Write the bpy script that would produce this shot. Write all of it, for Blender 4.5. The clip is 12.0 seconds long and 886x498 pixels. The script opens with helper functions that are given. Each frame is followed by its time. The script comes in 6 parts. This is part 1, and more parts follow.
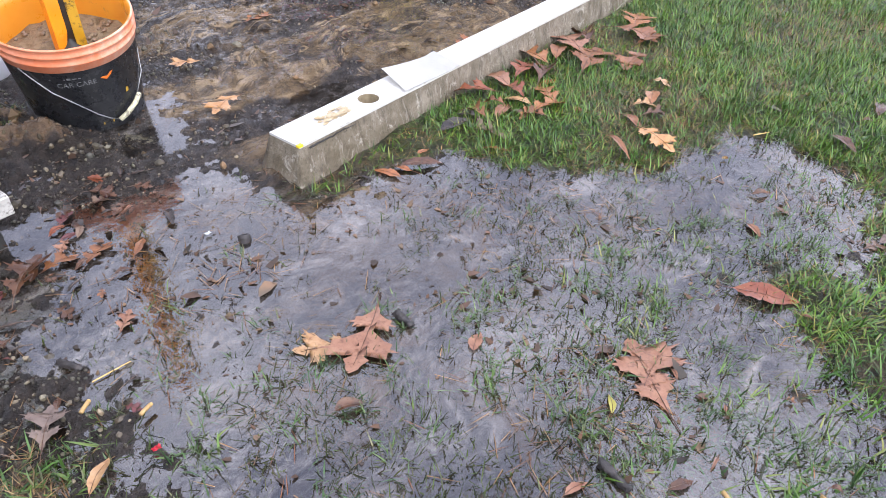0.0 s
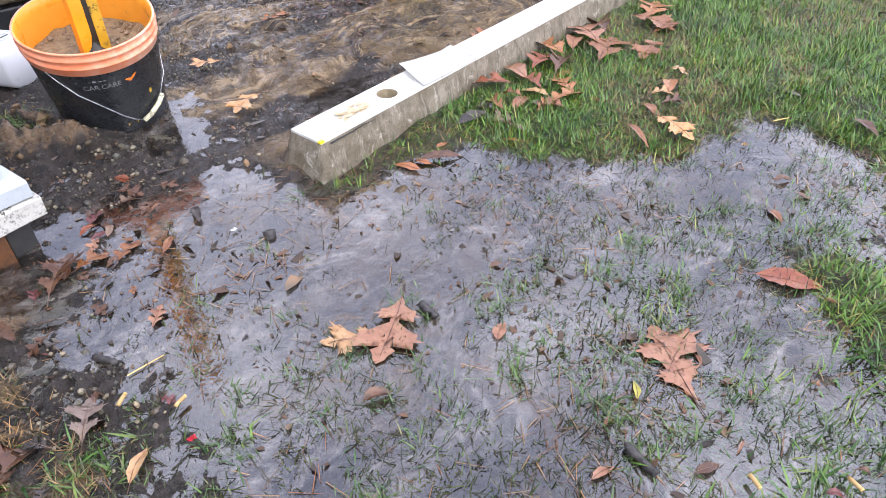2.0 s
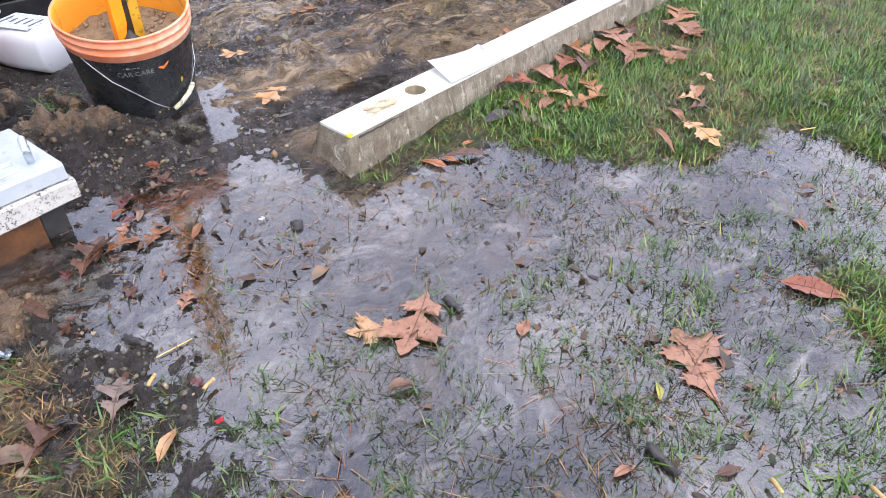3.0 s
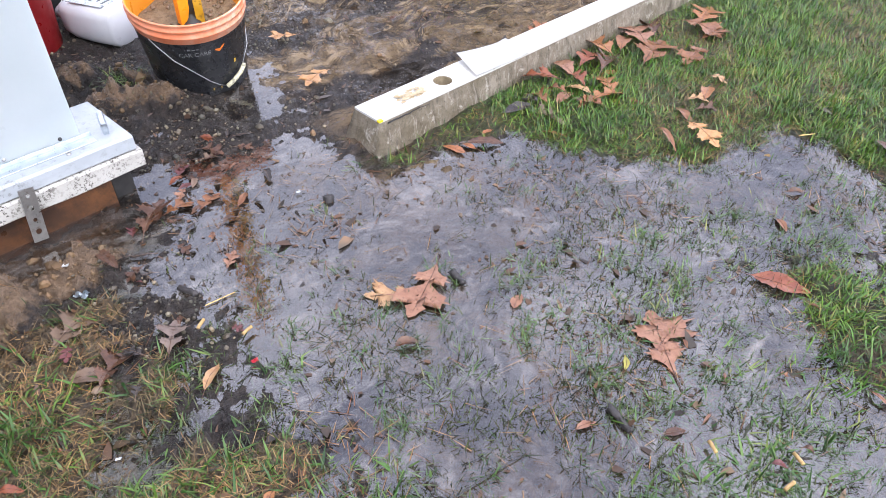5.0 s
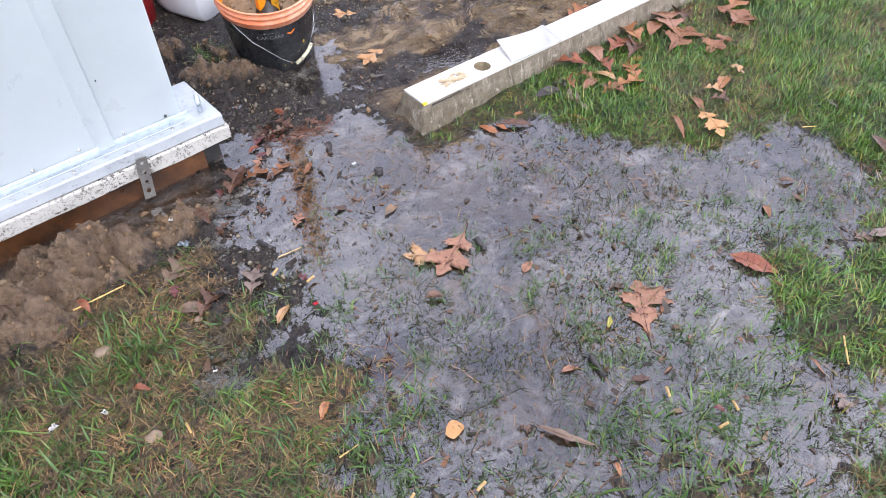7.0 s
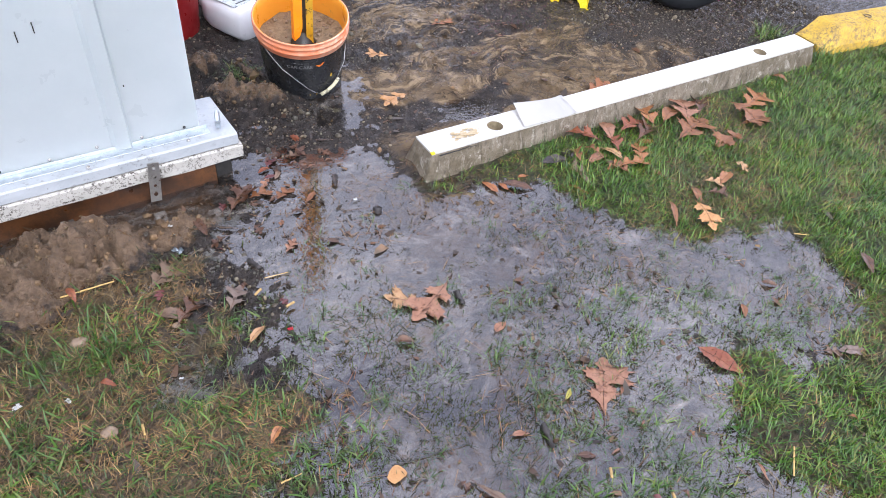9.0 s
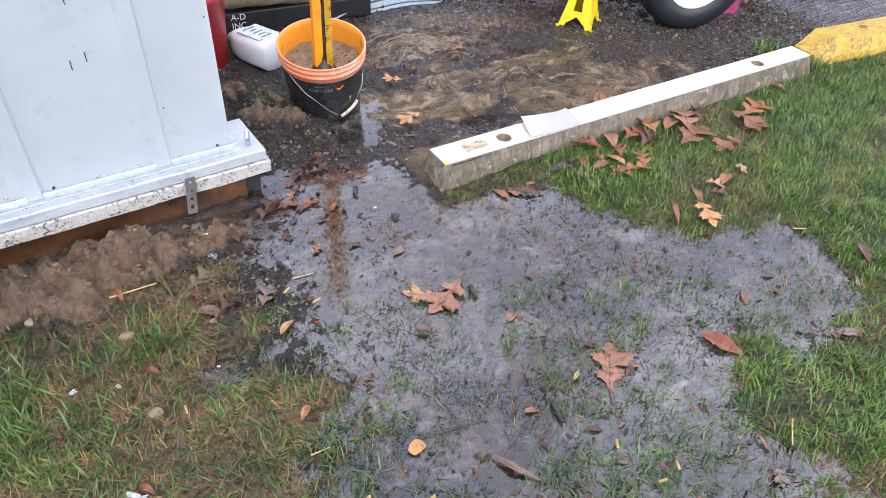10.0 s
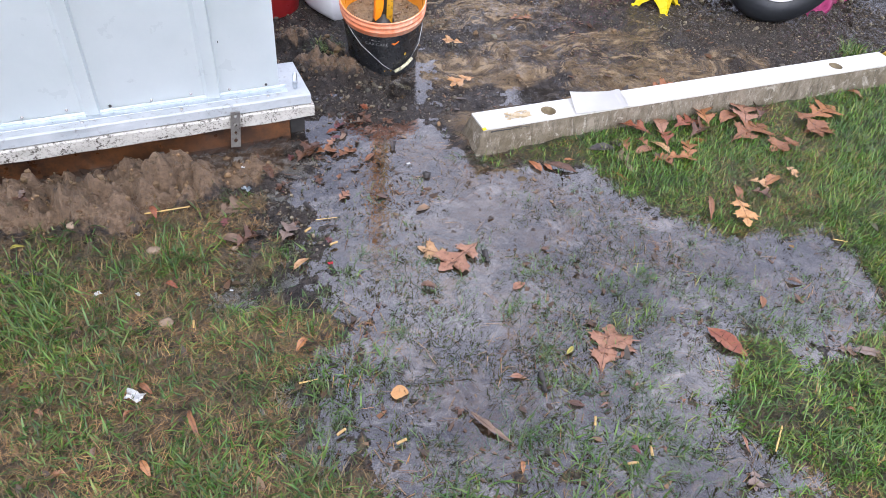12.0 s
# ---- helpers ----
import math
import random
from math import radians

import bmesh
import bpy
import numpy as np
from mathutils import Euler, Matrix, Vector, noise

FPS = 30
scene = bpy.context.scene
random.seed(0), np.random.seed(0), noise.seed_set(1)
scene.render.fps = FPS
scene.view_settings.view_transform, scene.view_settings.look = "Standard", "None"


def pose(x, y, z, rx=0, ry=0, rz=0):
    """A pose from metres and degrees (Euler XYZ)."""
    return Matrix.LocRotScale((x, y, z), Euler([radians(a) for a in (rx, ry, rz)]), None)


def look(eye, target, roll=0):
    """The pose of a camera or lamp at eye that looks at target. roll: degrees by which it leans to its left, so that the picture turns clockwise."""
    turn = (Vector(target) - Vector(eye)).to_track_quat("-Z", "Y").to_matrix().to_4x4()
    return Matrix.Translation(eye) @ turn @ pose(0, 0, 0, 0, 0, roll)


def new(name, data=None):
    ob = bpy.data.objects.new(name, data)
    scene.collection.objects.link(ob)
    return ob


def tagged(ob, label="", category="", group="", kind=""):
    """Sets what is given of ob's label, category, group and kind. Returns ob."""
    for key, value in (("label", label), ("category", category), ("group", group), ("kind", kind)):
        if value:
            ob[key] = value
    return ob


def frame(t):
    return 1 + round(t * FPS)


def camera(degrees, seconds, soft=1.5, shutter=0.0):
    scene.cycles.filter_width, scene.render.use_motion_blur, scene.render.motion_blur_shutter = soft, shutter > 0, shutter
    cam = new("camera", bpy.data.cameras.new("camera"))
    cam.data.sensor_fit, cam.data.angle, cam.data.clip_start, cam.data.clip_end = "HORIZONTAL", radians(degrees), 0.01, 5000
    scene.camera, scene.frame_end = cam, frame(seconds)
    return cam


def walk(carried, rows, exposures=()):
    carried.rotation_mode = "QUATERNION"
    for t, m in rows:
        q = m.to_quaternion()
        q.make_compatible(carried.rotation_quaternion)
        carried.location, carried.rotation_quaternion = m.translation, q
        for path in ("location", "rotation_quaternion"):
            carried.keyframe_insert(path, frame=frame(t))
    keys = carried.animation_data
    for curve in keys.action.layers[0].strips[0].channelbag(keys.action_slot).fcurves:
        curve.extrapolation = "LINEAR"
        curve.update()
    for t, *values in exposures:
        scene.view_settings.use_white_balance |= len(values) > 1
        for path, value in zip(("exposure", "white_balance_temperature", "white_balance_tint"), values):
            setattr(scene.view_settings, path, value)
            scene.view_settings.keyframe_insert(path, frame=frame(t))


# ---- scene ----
cam = camera(67.0, 12.0, soft=0.6)
PATH = [
    (0, (-0.027, 0.109, 0.765), (1.212, 1.076, -0.472), 1.3),
    (0.5, (-0.021, 0.102, 0.768), (1.226, 1.039, -0.484), 0.7),
    (1, (-0.032, 0.11, 0.775), (1.195, 1.077, -0.473), -0.3),
    (1.5, (-0.033, 0.106, 0.772), (1.175, 1.092, -0.48), -1.2),
    (2, (-0.045, 0.108, 0.769), (1.156, 1.107, -0.48), -0.9),
    (2.5, (-0.06, 0.11, 0.763), (1.137, 1.122, -0.48), 0.6),
    (3, (-0.073, 0.12, 0.769), (1.109, 1.143, -0.479), 0.5),
    (3.2, (-0.076, 0.117, 0.776), (1.096, 1.161, -0.463), 0.4),
    (4.8, (-0.104, 0.018, 0.862), (0.97, 1.083, -0.446), 0.9),
    (5, (-0.128, 0.003, 0.888), (0.939, 1.065, -0.429), 1.4),
    (5.5, (-0.174, -0.006, 0.958), (0.881, 1.021, -0.396), 3.5),
    (6, (-0.219, -0.067, 1.024), (0.817, 0.891, -0.392), 6.9),
    (6.5, (-0.204, -0.115, 1.093), (0.797, 0.874, -0.329), 1.8),
    (7, (-0.201, -0.152, 1.122), (0.67, 0.923, -0.322), -0.1),
    (7.2, (-0.207, -0.147, 1.129), (0.693, 0.92, -0.304), 2.3),
    (8.8, (-0.153, -0.19, 1.188), (0.716, 0.952, -0.205), 6.4),
    (9, (-0.152, -0.203, 1.183), (0.725, 0.96, -0.187), 7.8),
    (9.5, (-0.147, -0.274, 1.196), (0.772, 0.881, -0.154), 7.6),
    (10, (-0.212, -0.345, 1.199), (0.637, 0.918, -0.099), 4.1),
    (10.5, (-0.177, -0.393, 1.211), (0.622, 0.868, -0.12), 5.2),
    (11, (-0.132, -0.423, 1.217), (0.669, 0.836, -0.115), 6.7),
    (11.5, (-0.129, -0.433, 1.204), (0.632, 0.848, -0.131), 7.8),
    (12, (-0.113, -0.447, 1.205), (0.532, 0.858, -0.167), 6.8),
]
walk(cam, [(t, look(eye, target, roll)) for t, eye, target, roll in PATH], [(0.0, 1.64), (0.5, 1.81), (1.0, 1.84), (3.2, 1.77), (5.0, 1.71), (7.0, 1.63), (9.0, 1.53), (12.0, 1.51)])

# ---- world and light: an overcast day ----
world = bpy.data.worlds.new("overcast")
scene.world = world
world.use_nodes = True
wn, wl = world.node_tree.nodes, world.node_tree.links
sky = wn.new("ShaderNodeTexSky")
sky.sky_type = "NISHITA"
sky.sun_disc = False
sky.sun_elevation, sky.sun_rotation = radians(48), radians(190)
sky.air_density, sky.dust_density, sky.ozone_density = 1.0, 4.0, 1.0
grey = wn.new("ShaderNodeHueSaturation")
grey.inputs["Saturation"].default_value = 0.22
wl.new(sky.outputs[0], grey.inputs["Color"])
cloud = wn.new("ShaderNodeMix")
cloud.data_type = "RGBA"
cloud.inputs[0].default_value = 0.8
puffs = wn.new("ShaderNodeTexNoise")
puffs.inputs["Scale"].default_value, puffs.inputs["Detail"].default_value = 3.5, 5.0
tone = wn.new("ShaderNodeMix")
tone.data_type = "RGBA"
tone.inputs[6].default_value, tone.inputs[7].default_value = (2.3, 2.55, 3.9, 1), (7.0, 7.2, 9.0, 1)
spread = wn.new("ShaderNodeMapRange")
spread.inputs["From Min"].default_value, spread.inputs["From Max"].default_value = 0.34, 0.66
way = wn.new("ShaderNodeTexCoord")
wl.new(way.outputs["Generated"], puffs.inputs["Vector"])
wl.new(puffs.outputs["Fac"], spread.inputs["Value"])
wl.new(spread.outputs["Result"], tone.inputs[0])
wl.new(tone.outputs[2], cloud.inputs[7])
wl.new(grey.outputs[0], cloud.inputs[6])
wl.new(cloud.outputs[2], wn["Background"].inputs["Color"])
wn["Background"].inputs["Strength"].default_value = 0.15

sun = new("sun", bpy.data.lights.new("sun", "SUN"))
sun.data.energy, sun.data.angle, sun.data.color = 0.5, radians(70), (1.0, 0.98, 0.95)
SUN_TURN, SUN_UP = radians(190), radians(48)
sun.matrix_world = look((math.sin(SUN_TURN) * math.cos(SUN_UP), math.cos(SUN_TURN) * math.cos(SUN_UP), math.sin(SUN_UP)), (0, 0, 0))


# ---- materials ----
class Nodes:
    """Shorthand for building one node material."""

    def __init__(self, name):
        self.mat = bpy.data.materials.new(name)
        self.mat.use_nodes = True
        self.tree = self.mat.node_tree
        self.bsdf = self.tree.nodes["Principled BSDF"]
        self.pos = self.add("ShaderNodeNewGeometry").outputs["Position"]

    def add(self, kind, **values):
        node = self.tree.nodes.new(kind)
        for key, value in values.items():
            node.inputs[key.replace("_", " ")].default_value = value
        return node

    def link(self, a, b):
        self.tree.links.new(a, b)

    def noise(self, scale, detail=4.0, rough=0.6, warp=0.0, vec=None):
        n = self.add("ShaderNodeTexNoise", Scale=scale, Detail=detail, Roughness=rough, Distortion=warp)
        self.link(vec or self.pos, n.inputs["Vector"])
        return n.outputs["Fac"]

    def flow(self, coarse, amount, stretch):
        """Positions swept along by a coarse noise, then stretched."""
        c = self.add("ShaderNodeTexNoise", Scale=coarse, Detail=3.0, Roughness=0.5)
        self.link(self.pos, c.inputs["Vector"])
        vm = self.tree.nodes.new("ShaderNodeVectorMath")
        vm.operation = "MULTIPLY_ADD"
        self.link(c.outputs["Color"], vm.inputs[0])
        vm.inputs[1].default_value = (amount, amount, amount)
        self.link(self.pos, vm.inputs[2])
        st = self.tree.nodes.new("ShaderNodeVectorMath")
        st.operation = "MULTIPLY"
        self.link(vm.outputs[0], st.inputs[0])
        st.inputs[1].default_value = stretch
        return st.outputs[0]

    def ramp(self, fac, lo, hi, a=0.0, b=1.0):
        m = self.add("ShaderNodeMapRange")
        m.inputs["From Min"].default_value, m.inputs["From Max"].default_value = lo, hi
        m.inputs["To Min"].default_value, m.inputs["To Max"].default_value = a, b
        self.link(fac, m.inputs["Value"])
        return m.outputs["Result"]

    def mix(self, fac, a, b):
        m = self.tree.nodes.new("ShaderNodeMix")
        m.data_type = "RGBA"
        for socket, value in ((m.inputs[0], fac), (m.inputs[6], a), (m.inputs[7], b)):
            if isinstance(value, bpy.types.NodeSocket):
                self.link(value, socket)
            elif isinstance(value, tuple):
                socket.default_value = (*value, 1.0)
            else:
                socket.default_value = value
        return m.outputs[2]

    def maths(self, op, a, b):
        m = self.tree.nodes.new("ShaderNodeMath")
        m.operation = op
        for socket, value in zip(m.inputs, (a, b)):
            if isinstance(value, bpy.types.NodeSocket):
                self.link(value, socket)
            else:
                socket.default_value = value
        return m.outputs[0]

    def attr(self, name):
        a = self.tree.nodes.new("ShaderNodeAttribute")
        a.attribute_name = name
        return a.outputs["Fac"]

    def bump(self, height, strength, distance):
        b = self.add("ShaderNodeBump", Strength=strength, Distance=distance)
        self.link(height, b.inputs["Height"])
        self.link(b.outputs[0], self.bsdf.inputs["Normal"])

    def set(self, **values):
        for key, value in values.items():
            socket = self.bsdf.inputs[key.replace("_", " ")]
            if isinstance(value, bpy.types.NodeSocket):
                self.link(value, socket)
            elif isinstance(value, tuple):
                socket.default_value = (*value, 1.0)
            else:
                socket.default_value = value
        return self.mat


def surface(name, c1, c2, scale, rough=0.6, bump=0.3, bscale=300, depth=0.001, dirt=None, dirt_scale=30, dirt_lo=0.55, dirt_hi=0.7, metal=0.0, spec=0.5, rvar=0.15):
    """Two tones by noise, spots of dirt, fine relief."""
    n = Nodes(name)
    col = n.mix(n.ramp(n.noise(scale, 5), 0.3, 0.7), c1, c2)
    if dirt:
        fleck = n.ramp(n.noise(dirt_scale, 6, 0.75), dirt_lo - 0.02, dirt_hi - 0.02)
        where = n.ramp(n.noise(dirt_scale * 0.15, 3, 0.6), 0.38, 0.58, 0.25, 1.0)
        col = n.mix(n.maths("MULTIPLY", fleck, where), col, dirt)
    n.bump(n.noise(bscale, 4, 0.65), bump, depth)
    r = n.ramp(n.noise(scale * 2.3, 4), 0.3, 0.7, max(0.02, rough - rvar), min(1, rough + rvar))
    return n.set(Base_Color=col, Roughness=r, Metallic=metal, Specular_IOR_Level=spec)


def ground_material():
    n = Nodes("wet_ground")
    grit = n.noise(420, 4, 0.7)
    mid = n.noise(38, 6, 0.65)
    swirl = n.noise(9, 6, 0.6, 2.2)
    mud = n.mix(n.ramp(mid, 0.35, 0.7), (0.018, 0.015, 0.014), (0.075, 0.060, 0.050))
    mud = n.mix(n.ramp(grit, 0.62, 0.75), mud, (0.16, 0.14, 0.12))
    swept = n.flow(2.6, 0.9, (0.55, 1.7, 1.0))
    veil = n.noise(4.2, 9, 0.68, 0.3, swept)
    silt = n.mix(n.ramp(veil, 0.42, 0.58), (0.030, 0.019, 0.012), (0.205, 0.138, 0.072))
    silt = n.mix(n.ramp(n.noise(9, 9, 0.72, 0.5, swept), 0.52, 0.62), silt, (0.36, 0.255, 0.145))
    silt = n.mix(n.ramp(swirl, 0.56, 0.74), silt, (0.052, 0.036, 0.028))
    sand = n.mix(n.ramp(n.noise(60, 6, 0.7), 0.3, 0.7), (0.115, 0.074, 0.045), (0.33, 0.225, 0.145))
    lawn = n.mix(n.ramp(n.noise(34, 9, 0.8), 0.42, 0.60), (0.018, 0.014, 0.010), (0.160, 0.116, 0.072))
    turf = n.mix(n.ramp(n.noise(5, 9, 0.75), 0.36, 0.64), (0.026, 0.046, 0.010), (0.075, 0.100, 0.026))
    lawn = n.mix(n.attr("thatch"), lawn, n.mix(n.ramp(mid, 0.4, 0.65), (0.016, 0.020, 0.007), (0.075, 0.080, 0.026)))
    lawn = n.mix(n.attr("turf"), lawn, turf)
    tar = n.mix(n.ramp(n.noise(90, 6, 0.75), 0.4, 0.65), (0.028, 0.022, 0.017), (0.085, 0.066, 0.050))
    tar = n.mix(n.ramp(grit, 0.64, 0.72), tar, (0.24, 0.22, 0.2))
    edge = n.maths("MULTIPLY", n.maths("SUBTRACT", n.noise(55, 5, 0.7), 0.5), 0.9)

    def zone(name):
        return n.ramp(n.maths("ADD", n.attr(name), edge), 0.38, 0.62)

    col = n.mix(n.ramp(n.maths("ADD", n.attr("silt"), n.maths("MULTIPLY", edge, 0.8)), 0.15, 0.75), mud, silt)
    col = n.mix(zone("tar"), col, tar)
    col = n.mix(zone("sand"), col, sand)
    col = n.mix(zone("lawn"), col, lawn)
    wet = n.ramp(n.noise(26, 5, 0.6), 0.42, 0.62, 0.04, 0.27)
    dry = n.maths("MAXIMUM", n.attr("sand"), n.attr("lawn"))
    rough = n.maths("ADD", wet, n.maths("MULTIPLY", dry, 0.25))
    height = n.maths("ADD", n.maths("MULTIPLY", grit, 0.5), n.maths("ADD", n.noise(130, 5, 0.7), n.maths("MULTIPLY", n.noise(270, 3, 0.6), 0.6)))
    n.bump(height, 1.0, 0.012)
    return n.set(Base_Color=col, Roughness=rough)


def water_material():
    n = Nodes("muddy_water")
    clear = n.add("ShaderNodeBsdfTransparent", Color=(0.86, 0.76, 0.66, 1))
    silt = n.add("ShaderNodeBsdfDiffuse")
    swept = n.flow(2.2, 0.7, (0.7, 1.6, 1.0))
    cloud = n.noise(5, 7, 0.66, 0.6, swept)
    streak = n.noise(20, 9, 0.74, 0.8, swept)
    n.link(n.mix(n.ramp(n.maths("ADD", n.maths("MULTIPLY", cloud, 0.5), n.maths("MULTIPLY", streak, 0.5)), 0.45, 0.62), (0.046, 0.040, 0.037), (0.36, 0.325, 0.29)), silt.inputs["Color"])
    gloss = n.add("ShaderNodeBsdfGlossy", Roughness=0.02)
    ripple = n.add("ShaderNodeBump", Strength=0.32, Distance=0.002)
    n.link(n.noise(60, 3, 0.55, 0.6), ripple.inputs["Height"])
    n.link(ripple.outputs[0], gloss.inputs["Normal"])
    body = n.tree.nodes.new("ShaderNodeMixShader")
    mottle = n.maths("ADD", n.maths("MULTIPLY", n.noise(8, 9, 0.74, 0.7, swept), 0.62), n.maths("MULTIPLY", n.noise(48, 6, 0.7, 0.8), 0.38))
    n.link(n.ramp(mottle, 0.45, 0.60, 0.02, 0.55), body.inputs[0])
    n.link(clear.outputs[0], body.inputs[1])
    n.link(silt.outputs[0], body.inputs[2])
    top = n.tree.nodes.new("ShaderNodeMixShader")
    fres = n.add("ShaderNodeFresnel", IOR=2.15)
    n.link(fres.outputs[0], top.inputs[0])
    n.link(body.outputs[0], top.inputs[1])
    n.link(gloss.outputs[0], top.inputs[2])
    n.link(top.outputs[0], n.tree.nodes["Material Output"].inputs["Surface"])
    return n.mat


def blade_material(name, tones, rough=0.30, through_light=0.25):
    """Grass: every blade takes its own tone."""
    n = Nodes(name)
    ramp = n.tree.nodes.new("ShaderNodeValToRGB")
    els = ramp.color_ramp.elements
    while len(els) < len(tones):
        els.new(0.5)
    for i, c in enumerate(tones):
        els[i].position, els[i].color = i / (len(tones) - 1), (*c, 1)
    n.link(n.tree.nodes["Geometry"].outputs["Random Per Island"], ramp.inputs[0])
    patch = n.mix(n.ramp(n.noise(11, 5, 0.65), 0.36, 0.64), (0.62, 0.70, 0.62), (1.45, 1.28, 1.0))
    m = n.tree.nodes.new("ShaderNodeMix")
    m.data_type, m.blend_type = "RGBA", "MULTIPLY"
    m.inputs[0].default_value = 1.0
    n.link(ramp.outputs[0], m.inputs[6])
    n.link(patch, m.inputs[7])
    return n.set(Base_Color=m.outputs[2], Roughness=rough, Specular_IOR_Level=0.4)


M_GROUND = ground_material()
M_WATER = water_material()
M_GRASS = blade_material("grass_green", [(0.014, 0.042, 0.007), (0.064, 0.155, 0.022), (0.125, 0.225, 0.038), (0.034, 0.105, 0.015), (0.19, 0.19, 0.055), (0.072, 0.170, 0.035), (0.050, 0.125, 0.020)])
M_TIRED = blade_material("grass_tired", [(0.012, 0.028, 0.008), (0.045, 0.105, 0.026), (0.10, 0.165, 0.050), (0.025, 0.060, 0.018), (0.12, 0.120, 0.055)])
M_COARSE = blade_material("grass_coarse", [(0.012, 0.036, 0.008), (0.040, 0.105, 0.018), (0.085, 0.165, 0.034), (0.024, 0.070, 0.014), (0.13, 0.175, 0.050), (0.055, 0.130, 0.030)])
M_STRAW = blade_material("grass_dry", [(0.19, 0.120, 0.058), (0.085, 0.052, 0.027), (0.33, 0.225, 0.120), (0.040, 0.027, 0.016)], 0.55)
M_DROWNED = blade_material("grass_drowned", [(0.008, 0.010, 0.006), (0.026, 0.036, 0.011), (0.024, 0.019, 0.011), (0.06, 0.09, 0.022)], 0.25)


def concrete_material():
    """Stained concrete with streaks that run down and pale scratches."""
    n = Nodes("weathered_concrete")
    col = n.mix(n.ramp(n.noise(14, 8, 0.7), 0.36, 0.64), (0.125, 0.100, 0.064), (0.28, 0.24, 0.178))
    down = n.flow(6.0, 0.05, (1.0, 1.0, 0.16))
    col = n.mix(n.ramp(n.noise(48, 6, 0.7, 0.0, down), 0.50, 0.66, 0.0, 0.85), col, (0.062, 0.048, 0.028))
    col = n.mix(n.ramp(n.noise(75, 5, 0.7, 0.0, down), 0.57, 0.68, 0.0, 0.7), col, (0.44, 0.40, 0.33))
    col = n.mix(n.ramp(n.noise(190, 5, 0.75), 0.58, 0.68), col, (0.055, 0.044, 0.030))
    col = n.mix(n.ramp(n.noise(5.5, 7, 0.72), 0.48, 0.62, 0.0, 0.65), col, (0.105, 0.080, 0.040))
    col = n.mix(n.ramp(n.noise(16, 9, 0.8, 1.2), 0.56, 0.64, 0.0, 0.7), col, (0.52, 0.48, 0.40))
    n.bump(n.maths("ADD", n.noise(160, 6, 0.75), n.noise(40, 4, 0.6)), 0.9, 0.004)
    return n.set(Base_Color=col, Roughness=n.ramp(n.noise(50, 4), 0.3, 0.7, 0.5, 0.85))


M_CONCRETE = concrete_material()
M_WHITEPAINT = surface("white_curb_paint", (0.64, 0.63, 0.595), (0.53, 0.52, 0.475), 14, 0.5, 0.5, 200, 0.0015, (0.34, 0.30, 0.23), 42, 0.57, 0.70)
# Tan of the bolt holes, darkened so the colour carries the recess's shade.
M_HOLE = surface("shaded_tan_hole", (0.13, 0.10, 0.055), (0.24, 0.19, 0.11), 60, 0.7, 0.3, 200)
M_RUSTSTAIN = surface("tan_stain", (0.36, 0.26, 0.13), (0.56, 0.47, 0.32), 60, 0.6, 0.2, 300)
M_YELLOWPAINT = surface("worn_yellow_paint", (0.50, 0.31, 0.03), (0.64, 0.42, 0.06), 12, 0.6, 0.6, 180, 0.002, (0.19, 0.13, 0.06), 60, 0.46, 0.62)
M_SHEET = surface("white_sheet", (0.72, 0.71, 0.68), (0.67, 0.66, 0.63), 14, 0.45, 0.1, 200)
M_PANEL = surface("pale_blue_painted_steel", (0.72, 0.785, 0.79), (0.78, 0.835, 0.84), 5, 0.38, 0.05, 40, 0.002, (0.48, 0.52, 0.52), 12, 0.68, 0.8)
M_GALV = surface("galvanised_steel", (0.44, 0.50, 0.54), (0.62, 0.66, 0.69), 45, 0.38, 0.1, 200, metal=0.75)
M_STEEL = surface("dull_zinc", (0.36, 0.35, 0.33), (0.5, 0.49, 0.46), 60, 0.42, 0.1, 200, metal=0.85, dirt=(0.16, 0.11, 0.07), dirt_scale=80)
M_TRIM = surface("white_painted_timber", (0.33, 0.36, 0.375), (0.46, 0.485, 0.50), 11, 0.5, 0.45, 150, 0.0012, (0.20, 0.20, 0.19), 60, 0.56, 0.68)
M_TRIM_WORN = surface("flaking_white_timber", (0.40, 0.39, 0.345), (0.50, 0.48, 0.435), 14, 0.65, 0.6, 150, 0.002, (0.045, 0.036, 0.026), 130, 0.53, 0.60)
M_BEAM = surface("wet_brown_timber", (0.065, 0.025, 0.010), (0.18, 0.073, 0.024), 11, 0.38, 0.4, 120, 0.001, (0.03, 0.014, 0.008), 13, 0.45, 0.60)
M_BLOCK = surface("dark_block", (0.02, 0.019, 0.018), (0.035, 0.033, 0.03), 30, 0.6, 0.4, 200)
M_ORANGE = surface("orange_plastic", (0.78, 0.20, 0.075), (0.82, 0.29, 0.15), 14, 0.4, 0.1, 150, 0.001, (0.82, 0.50, 0.36), 22, 0.42, 0.62)
M_ORANGE_IN = surface("orange_plastic_inside", (0.82, 0.30, 0.02), (0.86, 0.36, 0.04), 9, 0.35, 0.05, 90, 0.001, (0.42, 0.22, 0.08), 20, 0.62, 0.75)
M_BLACKWRAP = surface("black_printed_wrap", (0.011, 0.012, 0.014), (0.022, 0.023, 0.025), 25, 0.3, 0.15, 180, 0.001, (0.085, 0.078, 0.068), 45, 0.62, 0.75)
M_BUCKETDIRT = surface("sandy_gravel", (0.20, 0.135, 0.075), (0.36, 0.26, 0.155), 55, 0.7, 1.0, 240, 0.006, (0.08, 0.055, 0.035), 48, 0.55, 0.7)
M_WIRE = surface("wire_steel", (0.35, 0.35, 0.36), (0.5, 0.5, 0.5), 90, 0.35, 0.05, 200, metal=0.9)
